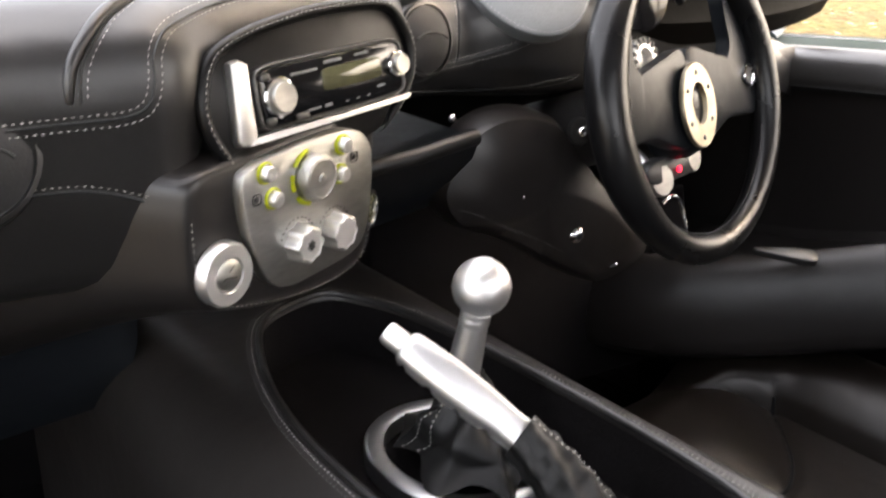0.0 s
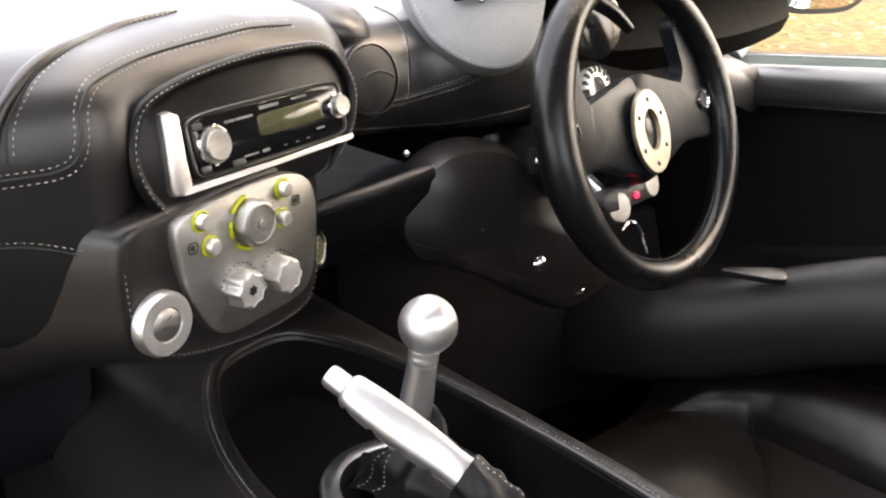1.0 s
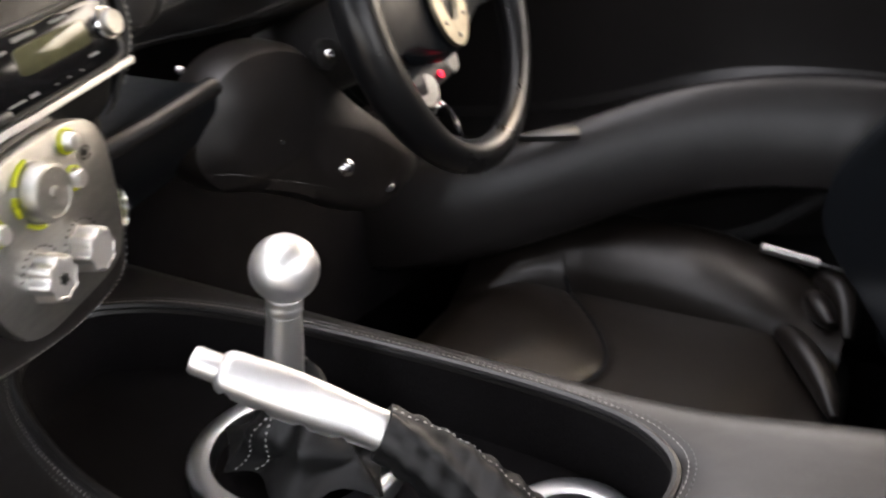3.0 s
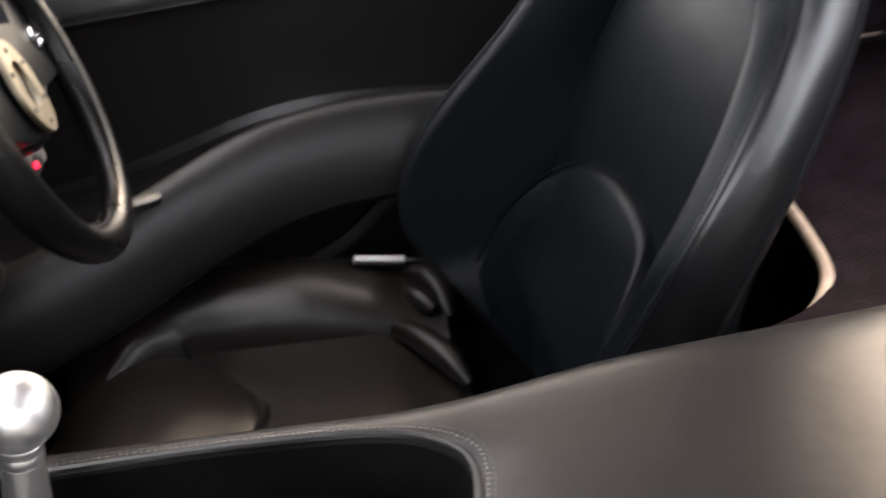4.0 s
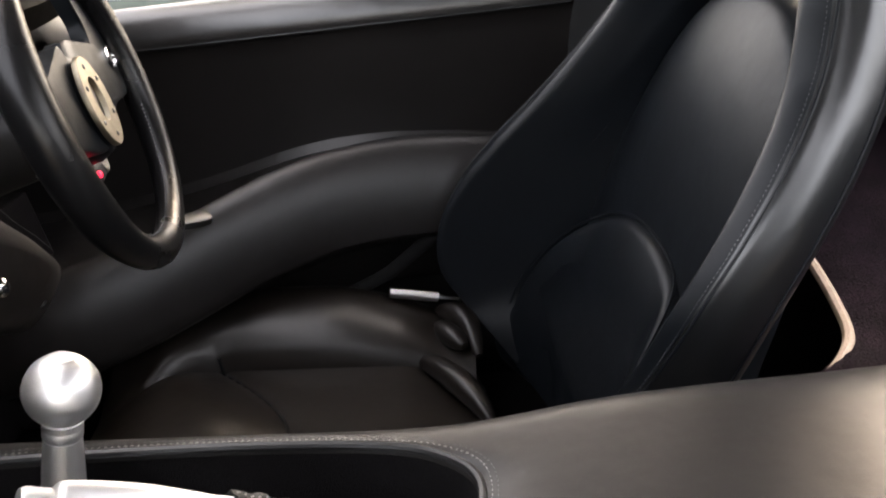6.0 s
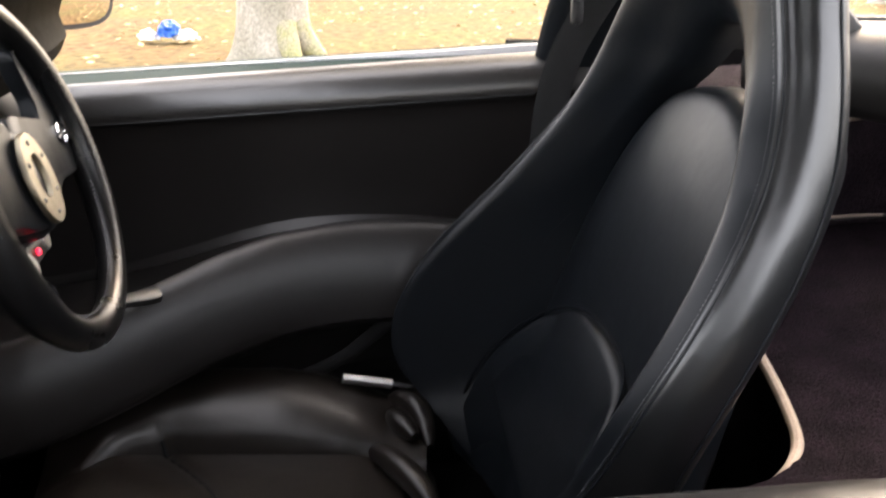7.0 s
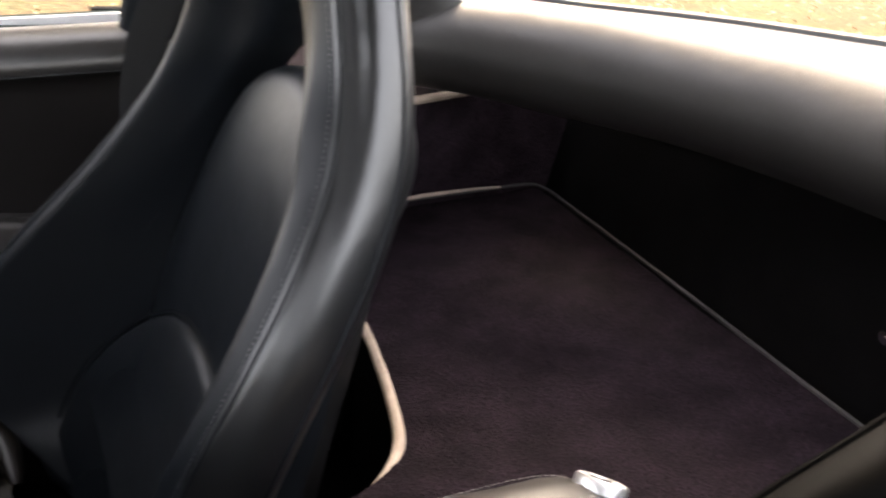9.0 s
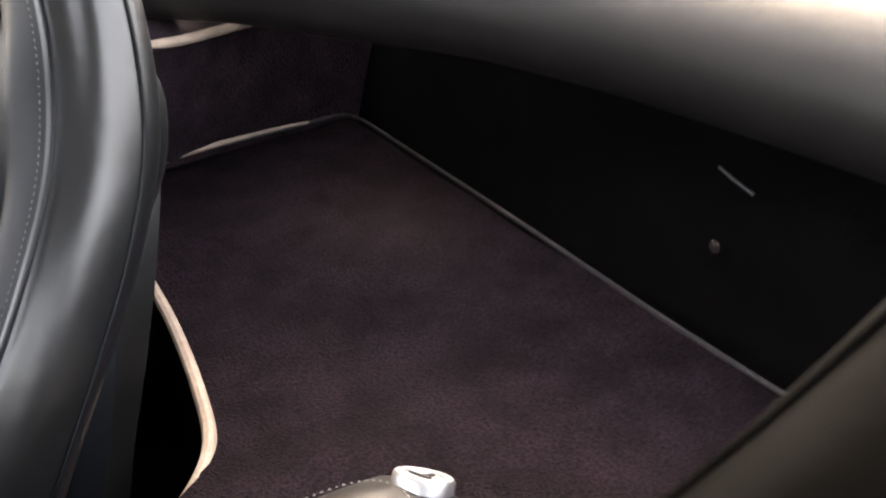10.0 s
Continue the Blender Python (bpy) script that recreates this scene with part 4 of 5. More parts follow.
def climate_panel():
    c = thing("climate_panel", "brushed alloy heater panel with knobs and lime-ringed buttons", "control panel")
    out = spline([V(x, y, 0) for x, y in ((-0.086, -0.006), (-0.074, 0.006), (-0.022, 0.013), (0.030, 0.014), (0.058, 0.002), (0.065, -0.026), (0.058, -0.075), (0.040, -0.093), (-0.008, -0.098), (-0.045, -0.097), (-0.067, -0.080), (-0.081, -0.044))], 5, True)
    part("plate", slab(out, CLIMATE @ pose(0, 0, -0.008), 0.011, 0.003), BRUSHED, c)
    P = CLIMATE @ pose(0, 0, 0.003)
    for x, y in ((0.0235, 0.0035), (0.0210, -0.0200), (-0.0635, 0.0000), (-0.0565, -0.0210)):
        b = part("button", lathe([(0.0062, 0), (0.0062, 0.006), (0.005, 0.0075), (0.0005, 0.0078)], P @ pose(x, y, 0), 22), ALLOY, c)
        part("lime_ring", lathe([(0.0085, 0), (0.0085, 0.0012), (0.0072, 0.0018), (0.0066, 0)], P @ pose(x, y, 0), 22), AMBER, b, "lime ring")
    D = P @ pose(-0.0145, -0.0135, 0)
    dial = part("dial", lathe([(0.0185, 0), (0.0185, 0.010), (0.0172, 0.0125), (0.0150, 0.0132), (0.0145, 0.0122), (0.004, 0.0122), (0.0035, 0.014), (0.0005, 0.0145)], D, 40), BRUSHED, c, "large turned alloy dial")
    for a0, a1 in ((1.75, 2.6), (2.9, 3.5), (3.9, 4.6)):
        part("lime_arc", tube([D @ V(0.0212 * math.cos(a), 0.0212 * math.sin(a), 0.0012) for a in np.linspace(a0, a1, 12)], 0.0016, 6), AMBER, dial, "lime dial mark")
    for x, y, rot in ((-0.0300, -0.0630, 0.2), (0.0125, -0.0655, 0.5)):
        rings = []
        for h, k in ((0, 1.0), (0.011, 0.97), (0.0140, 0.90), (0.0144, 0.80), (0.0138, 0.76), (0.0138, 0.2)):
            rings.append([P @ V(x + 0.0150 * k * (1 + 0.075 * math.cos(8 * a + rot)) * math.cos(a), y + 0.0150 * k * (1 + 0.075 * math.cos(8 * a + rot)) * math.sin(a), h) for a in np.linspace(0, 2 * math.pi, 96, endpoint=False)])
        k = part("fluted_knob", loft(rings), ALLOY, c, "fluted alloy knob")
        for i in range(11):
            a = radians(20 + 14 * i)
            part("mark", box((0.0012, 0.0012, 0.0006), P @ pose(x + 0.0195 * math.cos(a), y + 0.0195 * math.sin(a), 0.0002), 0), ICON, k, smooth=False)
    for i in range(3):
        part("fan_icon", slab(oval(0.0045, 0.0016, 14), P @ pose(-0.0300, -0.0630, 0.0139, 0, 0, 60 * i + 20), 0.0006, 0.0002), ICON, c)
    for x, y in ((0.0385, -0.010), (-0.0730, -0.018)):
        fr = oval(0.0042, 0.0038, 20, 5)
        part("screen_icon", join([tube([P @ V(x + a, y + b, 0.0006) for a, b in fr], 0.0005, 5, wrap=True), slab(oval(0.002, 0.0022, 12, 3, x, y), P, 0.0006, 0.0001)]), ICON, c)
    lt = thing("cigar_lighter", "round white alloy lighter button beside the heater panel", "lighter")
    L = CLIMATE @ pose(-0.103, -0.067, -0.006)
    part("ring", lathe([(0.0245, 0), (0.0245, 0.007), (0.0225, 0.010), (0.0135, 0.010), (0.0125, 0.008)], L, 40), ALLOY, lt)
    part("cap", lathe([(0.0122, 0.004), (0.0122, 0.009), (0.011, 0.010), (0.0005, 0.010)], L, 32), BRUSHED, lt, "engraved cap")
    part("engraving", join([tube([L @ V(x, -0.002 + 0.001 * math.sin(i), 0.0104) for i, x in enumerate(np.linspace(-0.007, 0.006, 6))], 0.0004, 4), tube([L @ V(-0.001 + 0.002 * k, 0.003 + 0.0016 * k, 0.0104) for k in range(3)], 0.0004, 4)]), DARK_METAL, lt)
    sw = thing("start_button", "oval chrome push button on the stack flank", "button")
    part("ring", lathe([(0.0165, 0), (0.0165, 0.004), (0.013, 0.005), (0.0125, 0.002)], facing(CLIMATE @ V(0.081, -0.070, -0.016), (0.55, -0.83, 0.05)), 30), CHROME, sw)
    part("button", lathe([(0.012, 0), (0.012, 0.003), (0.0005, 0.0035)], facing(CLIMATE @ V(0.081, -0.070, -0.016), (0.55, -0.83, 0.05)), 26), DISPLAY, sw)


def vent(place, normal, r, label, cap=False):
    v = thing("air_vent", label, "air vent")
    m = facing(place, normal)
    body = [(r * 1.10, -0.003), (r * 1.20, -0.010), (r * 1.26, -0.025), (r * 1.30, -0.06), (r * 1.2, -0.10), (r * 0.8, -0.15), (0.002, -0.17)]
    part("pod", lathe([(r * 1.02, 0.0)] + body, m, 36), DASH_HIDE, v, "leather vent pod")
    if cap:
        bm = bmesh.new()
        bmesh.ops.create_uvsphere(bm, u_segments=28, v_segments=16, radius=1.0, matrix=Matrix.Translation((0.532, 0.880, 0.920)) @ pose(0, 0, 0, 8, 14) @ Matrix.Diagonal((0.046, 0.065, 0.030, 1)))
        part("pod_cap", bm, DASH_HIDE, v, "rounded leather back of the pod")
    part("collar", lathe([(r * 1.05, -0.004), (r * 1.06, 0.003), (r * 0.98, 0.004), (r * 0.97, -0.004)], m, 36), DARK_METAL, v)
    part("eyeball", lathe([(r * 0.96, -0.004), (r * 0.93, 0.003), (r * 0.6, 0.007), (0.001, 0.009)], m, 36), BLACK_PLASTIC, v)
    arc = [m @ V(r * 0.75 * math.cos(a), -r * 0.25 + r * 0.45 * math.sin(a), 0.0095) for a in np.linspace(0.5, 2.4, 12)]
    part("vane", tube(arc, 0.001, 6), RUBBER, v)


def driver_side():
    # instrument pod with its grey stitched flap
    p = thing("instrument_pod", "instrument pod with a grey stitched leather flap", "instrument pod")
    m = facing((0.735, 0.868, 0.932), (-0.38, -0.80, 0.46))
    flap = spline([V(x, y, 0) for x, y in ((-0.095, 0.09), (-0.090, 0.03), (-0.070, -0.035), (-0.035, -0.068), (0.005, -0.080), (0.04, -0.068), (0.062, -0.03), (0.078, 0.03), (0.09, 0.09), (0.0, 0.11))], 6, True)
    part("flap", slab(flap, m @ pose(0, 0, -0.02), 0.024, 0.005, 0.004), FLAP_HIDE, p, "grey leather flap")
    part("flap_stitching", stitches([m @ V(q.x * 0.95, q.y * 0.95, 0.0045) for q in flap[:50]], m.to_3x3() @ V(0, 0, 1)), THREAD, p)
    screw("stud", m @ V(-0.005, -0.004, 0.008), m.to_3x3() @ V(0, 0, 1), 0.006, p)
    rings = []
    for f in np.linspace(0, 1, 16):
        x = 0.70 + 0.64 * f
        s = math.sin(math.pi * (0.10 + 0.72 * f)) ** 0.5
        prof = [(0.99, 0.86), (0.85, 0.83), (0.835, 0.86), (0.845, 0.90), (0.83, 0.945), (0.80, 0.965), (0.815, 0.985), (0.88, 1.0), (0.99, 0.985)]
        rings.append([V(x, 0.93 + (y - 0.93) * s, 0.91 + (z - 0.91) * s) for y, z in prof])
    # shade behind the wheel is put into the hood's leather
    part("binnacle", loft(rings), SHADED_HIDE, p, "dark hood over the gauges")
    dial = facing((0.88, 0.842, 0.90), (-0.05, -0.97, 0.2))
    part("gauge_glass", lathe([(0.045, -0.01), (0.045, 0.004), (0.041, 0.006), (0.0005, 0.003)], dial, 36), GLOSS_BLACK, p, "dark gauge glass")
    # knee panel under the dash
    k = thing("knee_panel", "black leather knee panel with stitched edge and bolts", "trim panel")
    shape = ((0.606, 0.700), (0.622, 0.742), (0.640, 0.764), (0.672, 0.779), (0.716, 0.780), (0.757, 0.767), (0.787, 0.738), (0.837, 0.684), (0.897, 0.626), (0.93, 0.575), (0.86, 0.545), (0.79, 0.572), (0.74, 0.606), (0.684, 0.636), (0.63, 0.660))
    m = facing((0.74, 0.835, 0.68), (-0.12, -0.98, -0.05))
    out = spline([V(x - 0.74, z - 0.68, 0) for x, z in shape], 6, True)
    part("panel", slab(out, m @ pose(0, 0, -0.045), 0.047, 0.024, 0.008), DOOR_HIDE, k)
    rows = [m @ V(q.x * 0.97, q.y * 0.97, 0.0025) for q in out]
    part("edge_stitching", stitches(rows[30:54], (-0.2, -0.96, 0.1)), GREY_THREAD, k)
    low = [m @ V(x - 0.74, z - 0.68, 0.006) for x, z in ((0.621, 0.687), (0.652, 0.674), (0.684, 0.657), (0.74, 0.629), (0.79, 0.600))]
    part("lower_stitching", stitches(spline(low, 8), (-0.2, -0.96, 0)), GREY_THREAD, k)
    # dark sheet behind the knee panel stands in for the footwell's shade
    part("under_panel", slab([(x * 0.92 - 0.01, y) for x, y in ((-0.11, 0.0), (-0.03, -0.04), (0.06, -0.09), (0.16, -0.12), (0.50, -0.12), (0.55, -0.40), (-0.13, -0.40))], m @ pose(0, 0, -0.24, -10), 0.03, 0.008), FLOOR_CARPET, k, "dark sheet added for the shaded footwell")
    screw("bolt", V(0.7873, 0.8227, 0.6303), (-0.4, -0.9, 0.3), 0.0105, k)
    screw("screw", V(0.7033, 0.831, 0.6893), (-0.4, -0.9, 0.2), 0.004, k)
    lug = part("lug", slab(oval(0.013, 0.015, 20, 2.5), facing((0.7713, 0.8194, 0.7579), (-0.35, -0.93, 0.1)), 0.009, 0.003), LEATHER, k)
    screw("lug_screw", V(0.7683, 0.8094, 0.7589), (-0.35, -0.93, 0.1), 0.006, lug)
    screw("dash_screw", V(0.6255, 0.8641, 0.7807), (-0.4, -0.9, 0.1), 0.004, k)
    lowm = facing((0.855, 0.8263, 0.5751), (-0.3, -0.8, 0.5))
    part("low_clip", slab(oval(0.013, 0.005, 20, 3), lowm, 0.006, 0.002), CHROME, k)


def steering_wheel():
    w = thing("steering_wheel", "black leather sports steering wheel with an alloy hub plate", "steering wheel")
    yaw, tilt = radians(6.8), radians(17.3)
    u = V(math.cos(yaw), math.sin(yaw), 0)
    f = V(-math.sin(yaw), math.cos(yaw), 0)
    v = f * math.sin(tilt) + V(0, 0, math.cos(tilt))
    n = u.cross(v)
    m = Matrix((u, v, n)).transposed().to_4x4()
    m.translation = (0.837, 0.718, 0.804)
    R, rings = 0.159, []
    for i in range(96):
        a = 2 * math.pi * i / 96
        grip = 0.0155 + 0.006 * math.exp(-((math.cos(a - 3.05) - 1) / 0.35) ** 2) + 0.002 * math.exp(-((math.cos(a - 0.1) - 1) / 0.25) ** 2)
        ring = []
        for b in np.linspace(0, 2 * math.pi, 14, endpoint=False):
            rr = R + grip * math.cos(b)
            ring.append(m @ V(rr * math.cos(a), rr * math.sin(a), grip * 0.95 * math.sin(b)))
        rings.append(ring)
    part("rim", loft(rings, wrap=True), RIM_HIDE, w, "thick black leather rim")
    inner = [m @ V((R - 0.0175) * math.cos(a), (R - 0.0175) * math.sin(a), 0.002) for a in np.linspace(-2.2, -0.3, 60)]
    part("rim_stitching", stitches(inner, n, 0.003, 0.0015, 0.0008), GREY_THREAD, w)
    spoke = spline([V(x, y, 0) for x, y in ((0.0, -0.044), (0.035, -0.045), (0.082, -0.030), (0.148, -0.030), (0.158, 0.01), (0.156, 0.050), (0.140, 0.085), (0.116, 0.110), (0.094, 0.106), (0.096, 0.080), (0.100, 0.056), (0.088, 0.040), (0.066, 0.042), (0.037, 0.049), (0.0, 0.049))], 5, True)
    for s in (1, -1):
        part("spoke", slab([(p.x * s, p.y) for p in spoke], m @ pose(0, 0, -0.022), 0.018, 0.006), SEAT_HIDE, w, "leather covered spoke")
        b = part("spoke_button", lathe([(0.0125, 0), (0.0125, 0.0035), (0.0105, 0.0045), (0.0095, 0.002)], m @ pose(0.128 * s, 0.012, -0.005), 28), CHROME, w, "chrome ringed button")
        part("cap", lathe([(0.0095, 0), (0.0095, 0.002), (0.0005, 0.003)], m @ pose(0.128 * s, 0.012, -0.005), 24), BLACK_PLASTIC, b)
        edge = [(p.x * s, p.y) for p in spoke[36:56]]
        part("spoke_stitching", stitches([m @ V(x * 1.005, y, -0.003) for x, y in edge], n, 0.003, 0.0015, 0.0007), GREY_THREAD, w)
    part("thumb_grip", tube(spline([m @ V(-0.052, 0.140, -0.004), m @ V(-0.024, 0.123, -0.001), m @ V(-0.003, 0.103, 0.001)], 6), lambda f: 0.010 - 0.004 * f, 12), RIM_HIDE, w, "stitched leather thumb grip")
    part("boss", slab(oval(0.039, 0.054, 40, 2.2, 0, -0.006), m @ pose(0, 0, -0.046), 0.046, 0.018), SEAT_HIDE, w, "leather hub boss")
    out, hole = oval(0.033, 0.045, 40, 2.0, 0, -0.006), oval(0.0140, 0.0215, 40, 2.0, 0, -0.004)
    rings = [[m @ V(x, y, h) for x, y in pr] for pr, h in ((out, 0.0), (out, 0.004), (oval(0.032, 0.044, 40, 2.0, 0, -0.006), 0.0052), (oval(0.015, 0.0225, 40, 2.0, 0, -0.004), 0.0052), (hole, 0.004), (hole, -0.006))]
    part("hub_plate", loft(rings, wrap=True), PLATE_GOLD, w, "worn alloy hub plate")
    part("horn_push", slab(hole, m @ pose(0, 0, -0.004), 0.003, 0.001), GLOSS_BLACK, w)
    part("horn_emblem", slab(oval(0.006, 0.009, 16, 3), m @ pose(0, 0, -0.001), 0.002, 0.001), DARK_METAL, w)
    for i in range(6):
        a = radians(30 + 60 * i)
        screw("hub_screw", m @ V(0.0245 * math.cos(a), 0.0345 * math.sin(a) - 0.006, 0.005), n, 0.0028, w, DARK_METAL)
    c = thing("steering_column", "steering column with alloy levers and red warning lamp", "steering column")
    part("shroud", tube([m @ V(0, -0.01, -0.05), m @ V(0, -0.012, -0.12), m @ V(0, -0.02, -0.22)], 0.045, 18), LEATHER, c)
    part("lamp_bar", slab(oval(0.05, 0.014, 24, 3), m @ pose(-0.012, -0.068, -0.05), 0.02, 0.004), BLACK_PLASTIC, c)
    part("warning_lamp", lathe([(0.0036, 0), (0.0034, 0.0025), (0.0005, 0.0035)], m @ pose(-0.004, -0.071, -0.029), 18), LAMP_RED, c, "lit red lamp")
    for x, y, nx in ((-0.034, -0.078, -0.2), (0.034, -0.064, 0.1)):
        k = part("lever", lathe([(0.017, -0.008), (0.017, 0.003), (0.0155, 0.005), (0.0005, 0.0055)], facing(m @ V(x, y, -0.035), n + u * nx), 30), BRUSHED, c, "round alloy lever")
        part("bracket", tube([m @ V(x * 1.4, y + 0.04, -0.06), m @ V(x, y + 0.01, -0.045)], 0.008, 10), ALLOY, k)
    hook = spline([m @ V(-0.026, -0.104, -0.04), m @ V(-0.016, -0.098, -0.035), m @ V(-0.005, -0.108, -0.032), m @ V(-0.001, -0.138, -0.032)], 8)
    part("hook", tube(hook, 0.0022, 8), CHROME, c, "bent chrome hook")
    R0 = m @ pose(-0.006, 0.050, -0.056)
    ring = part("ridged_ring", lathe([(0.018, -0.004), (0.024, -0.004), (0.025, 0.006), (0.022, 0.008), (0.014, 0.008), (0.013, 0.0)], R0, 40), ALLOY, c, "ridged alloy ring")
    for k in range(16):
        q = 2 * math.pi * k / 16
        part("slot", box((0.007, 0.0045, 0.006), R0 @ pose(0.0215 * math.cos(q), 0.0215 * math.sin(q), 0.0065, 0, 0, math.degrees(q)), 0.0008), RUBBER, ring)


# ---- seats ----
# collar of the bucket, from hip to crown: outer back, sewn edge, inner crest and inner foot of the wing, each as (x, y), with height and hollow
TUNNEL_WING = [(0.37, (0.69, 0.2), (0.7, 0.285), (0.735, 0.3), (0.775, 0.163), -0.006), (0.46, (0.703, 0.16), (0.701, 0.255), (0.716, 0.283), (0.756, 0.1339), -0.006),
               (0.52, (0.704, 0.13), (0.702, 0.219), (0.717, 0.247), (0.757, 0.1167), -0.006), (0.58, (0.702, 0.106), (0.697, 0.187), (0.712, 0.215), (0.752, 0.0985), -0.006),
               (0.64, (0.702, 0.08), (0.69, 0.161), (0.705, 0.189), (0.745, 0.08), -0.006), (0.7, (0.714, 0.048), (0.696, 0.128), (0.711, 0.156), (0.751, 0.0635), -0.006),
               (0.76, (0.738, 0.014), (0.716, 0.093), (0.731, 0.121), (0.771, 0.0493), -0.006), (0.82, (0.762, -0.01), (0.746, 0.062), (0.761, 0.09), (0.801, 0.0366), -0.006),
               (0.88, (0.78, -0.016), (0.772, 0.047), (0.787, 0.075), (0.862, 0.036), 0.004), (0.94, (0.798, -0.014), (0.796, 0.045), (0.83, 0.062), (0.895, 0.036, 0.93), -0.004),
               (1.02, (0.835, -0.014), (0.838, 0.046), (0.872, 0.06), (0.935, 0.036, 0.94), -0.012)]
CROWN = [(1.13, (0.972, -0.030), (0.972, 0.030), (0.972, 0.052), (0.972, 0.038, 0.944), -0.02)]
DOOR_WING = [(0.31, (1.175, 0.200), (1.150, 0.265), (1.135, 0.270), (1.120, 0.180), 0.01), (0.37, (1.205, 0.210), (1.182, 0.310), (1.162, 0.320), (1.150, 0.195), 0.01), (0.41, (1.222, 0.220), (1.204, 0.346), (1.181, 0.356), (1.174, 0.200), 0.01),
             (0.46, (1.236, 0.235), (1.214, 0.377), (1.188, 0.388), (1.186, 0.200), 0.012), (0.52, (1.240, 0.230), (1.217, 0.378), (1.190, 0.390), (1.192, 0.212), 0.015),
             (0.58, (1.240, 0.205), (1.217, 0.352), (1.190, 0.364), (1.194, 0.190), 0.015), (0.64, (1.240, 0.165), (1.216, 0.304), (1.190, 0.316), (1.194, 0.166), 0.015),
             (0.70, (1.238, 0.125), (1.214, 0.247), (1.190, 0.259), (1.186, 0.140), 0.015), (0.76, (1.232, 0.085), (1.210, 0.196), (1.188, 0.208), (1.168, 0.112), 0.015),
             (0.82, (1.222, 0.055), (1.202, 0.152), (1.180, 0.165), (1.136, 0.084), 0.012), (0.88, (1.206, 0.036), (1.188, 0.122), (1.167, 0.136), (1.072, 0.056), 0.01),
             (0.94, (1.184, 0.022), (1.168, 0.103), (1.146, 0.117), (1.040, 0.046, 0.912), 0.004), (1.02, (1.132, 0.004), (1.120, 0.082), (1.097, 0.095), (1.008, 0.040, 0.936), -0.008)]


def seat(mirror, label):
    F = (lambda p: V(0.955 + 0.10 * smooth((p[2] - 0.6) / 0.25) - p[0], p[1] + 0.045 - 0.66 * max(p[2] - 0.7, 0), p[2])) if mirror else (lambda p: V(*p))
    s = thing("bucket_seat", label, "car seat", group="front seats")
    hide, wing = (SHADED_HIDE, SHADED_HIDE) if mirror else (SEAT_HIDE, BOLSTER_HIDE)
    rows = TUNNEL_WING + CROWN + DOOR_WING[::-1]
    up3 = lambda q, z: V(q[0], q[1], q[2] if len(q) > 2 else z)
    lines = [spline([up3(r[k], r[0] - (0.02 if k == 3 and len(r[k]) < 3 else 0.0)) for r in rows], 7) for k in (1, 2, 3, 4)]
    hollow = [p.x for p in spline([V(r[5], 0, 0) for r in rows], 7)]
    rings = []
    for b, e, c, f, h in zip(*lines, hollow):
        away = Vector((c.x - 0.955, 0, (c.z - 0.75) * 0.6)).normalized()
        mid = c.lerp(f, 0.5)
        sec = spline([b - away * 0.05 + V(0, -0.012, 0), b, b.lerp(e, 0.5) + away * 0.012, e + away * 0.003 + V(0, -0.012, 0), e, c.lerp(e, 0.45) + V(0, 0.004, 0), c,
                      c.lerp(f, 0.2) + V(0, 0.002 - h * 0.5, 0), mid + V(0, -h, 0), f + V(0, -0.25 * abs(h), 0), f + V(0, -0.05 if f.x > 0.98 else -0.015, 0)], 4)
        rings.append([F(p) for p in sec])
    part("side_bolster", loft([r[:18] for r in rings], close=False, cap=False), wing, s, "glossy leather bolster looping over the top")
    # split from the bolster in darker matte leather, shade of the inner faces painted in
    part("inner_wing", loft([r[17:] for r in rings], close=False, cap=False), hide, s, "shaded leather inside of the wings")
    centre = F((0.955, 0.05, 0.7))
    away = [Vector((r[16].x - centre.x, 0.25, (r[16].z - centre.z) * 0.5)).normalized() for r in rings]
    seam = [r[16] + a * 0.0006 for r, a in zip(rings, away)]
    part("bolster_piping", tube(seam, 0.0016, 6), hide, s)
    inner = [r[17].lerp(r[18], 0.3) + V(0, 0.0012, 0) for r in rings]
    near = list(zip(inner, away))
    if not mirror:
        part("bolster_stitching", stitches(inner[6:-4], lambda q: min(near, key=lambda t: (t[0] - q).length)[1] + V(0, 0.7, 0), 0.0030, 0.0018, 0.00042, 0.0008), GREY_THREAD, s)
        shell_seam = [r[5].lerp(r[6], 0.5) + V(-0.001, 0, 0) for r in rings[4:84]]
        part("shell_piping", tube(shell_seam, 0.0013, 6), SEAT_HIDE, s)
        bm = bmesh.new()
        bmesh.ops.create_uvsphere(bm, u_segments=24, v_segments=14, radius=1.0, matrix=Matrix.Translation((0.81, 0.012, 0.80)) @ pose(0, 0, 0, 18) @ Matrix.Diagonal((0.05, 0.036, 0.075, 1)))
        part("hinge_cover", bm, BOLSTER_HIDE, s, "padded bulge on the seat shell")
    # padded back: rings of an inset outline on a reclined plane
    tilt = V(0.15, 0.80, 0.60) if mirror else V(-0.15, 0.95, 0.275)
    m = facing(F((0.98, 0.125, 0.63)), tilt, (0, 0, 1))
    side = -1 if mirror else 1
    out = spline([V(x * side, y, 0) for x, y in ((-0.255, -0.24), (-0.250, -0.10), (-0.226, 0.017), (-0.192, 0.113), (-0.160, 0.174), (-0.115, 0.226), (-0.062, 0.250), (0, 0.258), (0.060, 0.250), (0.104, 0.228), (0.148, 0.174), (0.180, 0.10), (0.200, 0.0), (0.205, -0.10), (0.20, -0.24), (-0.02, -0.28))], 5, True)
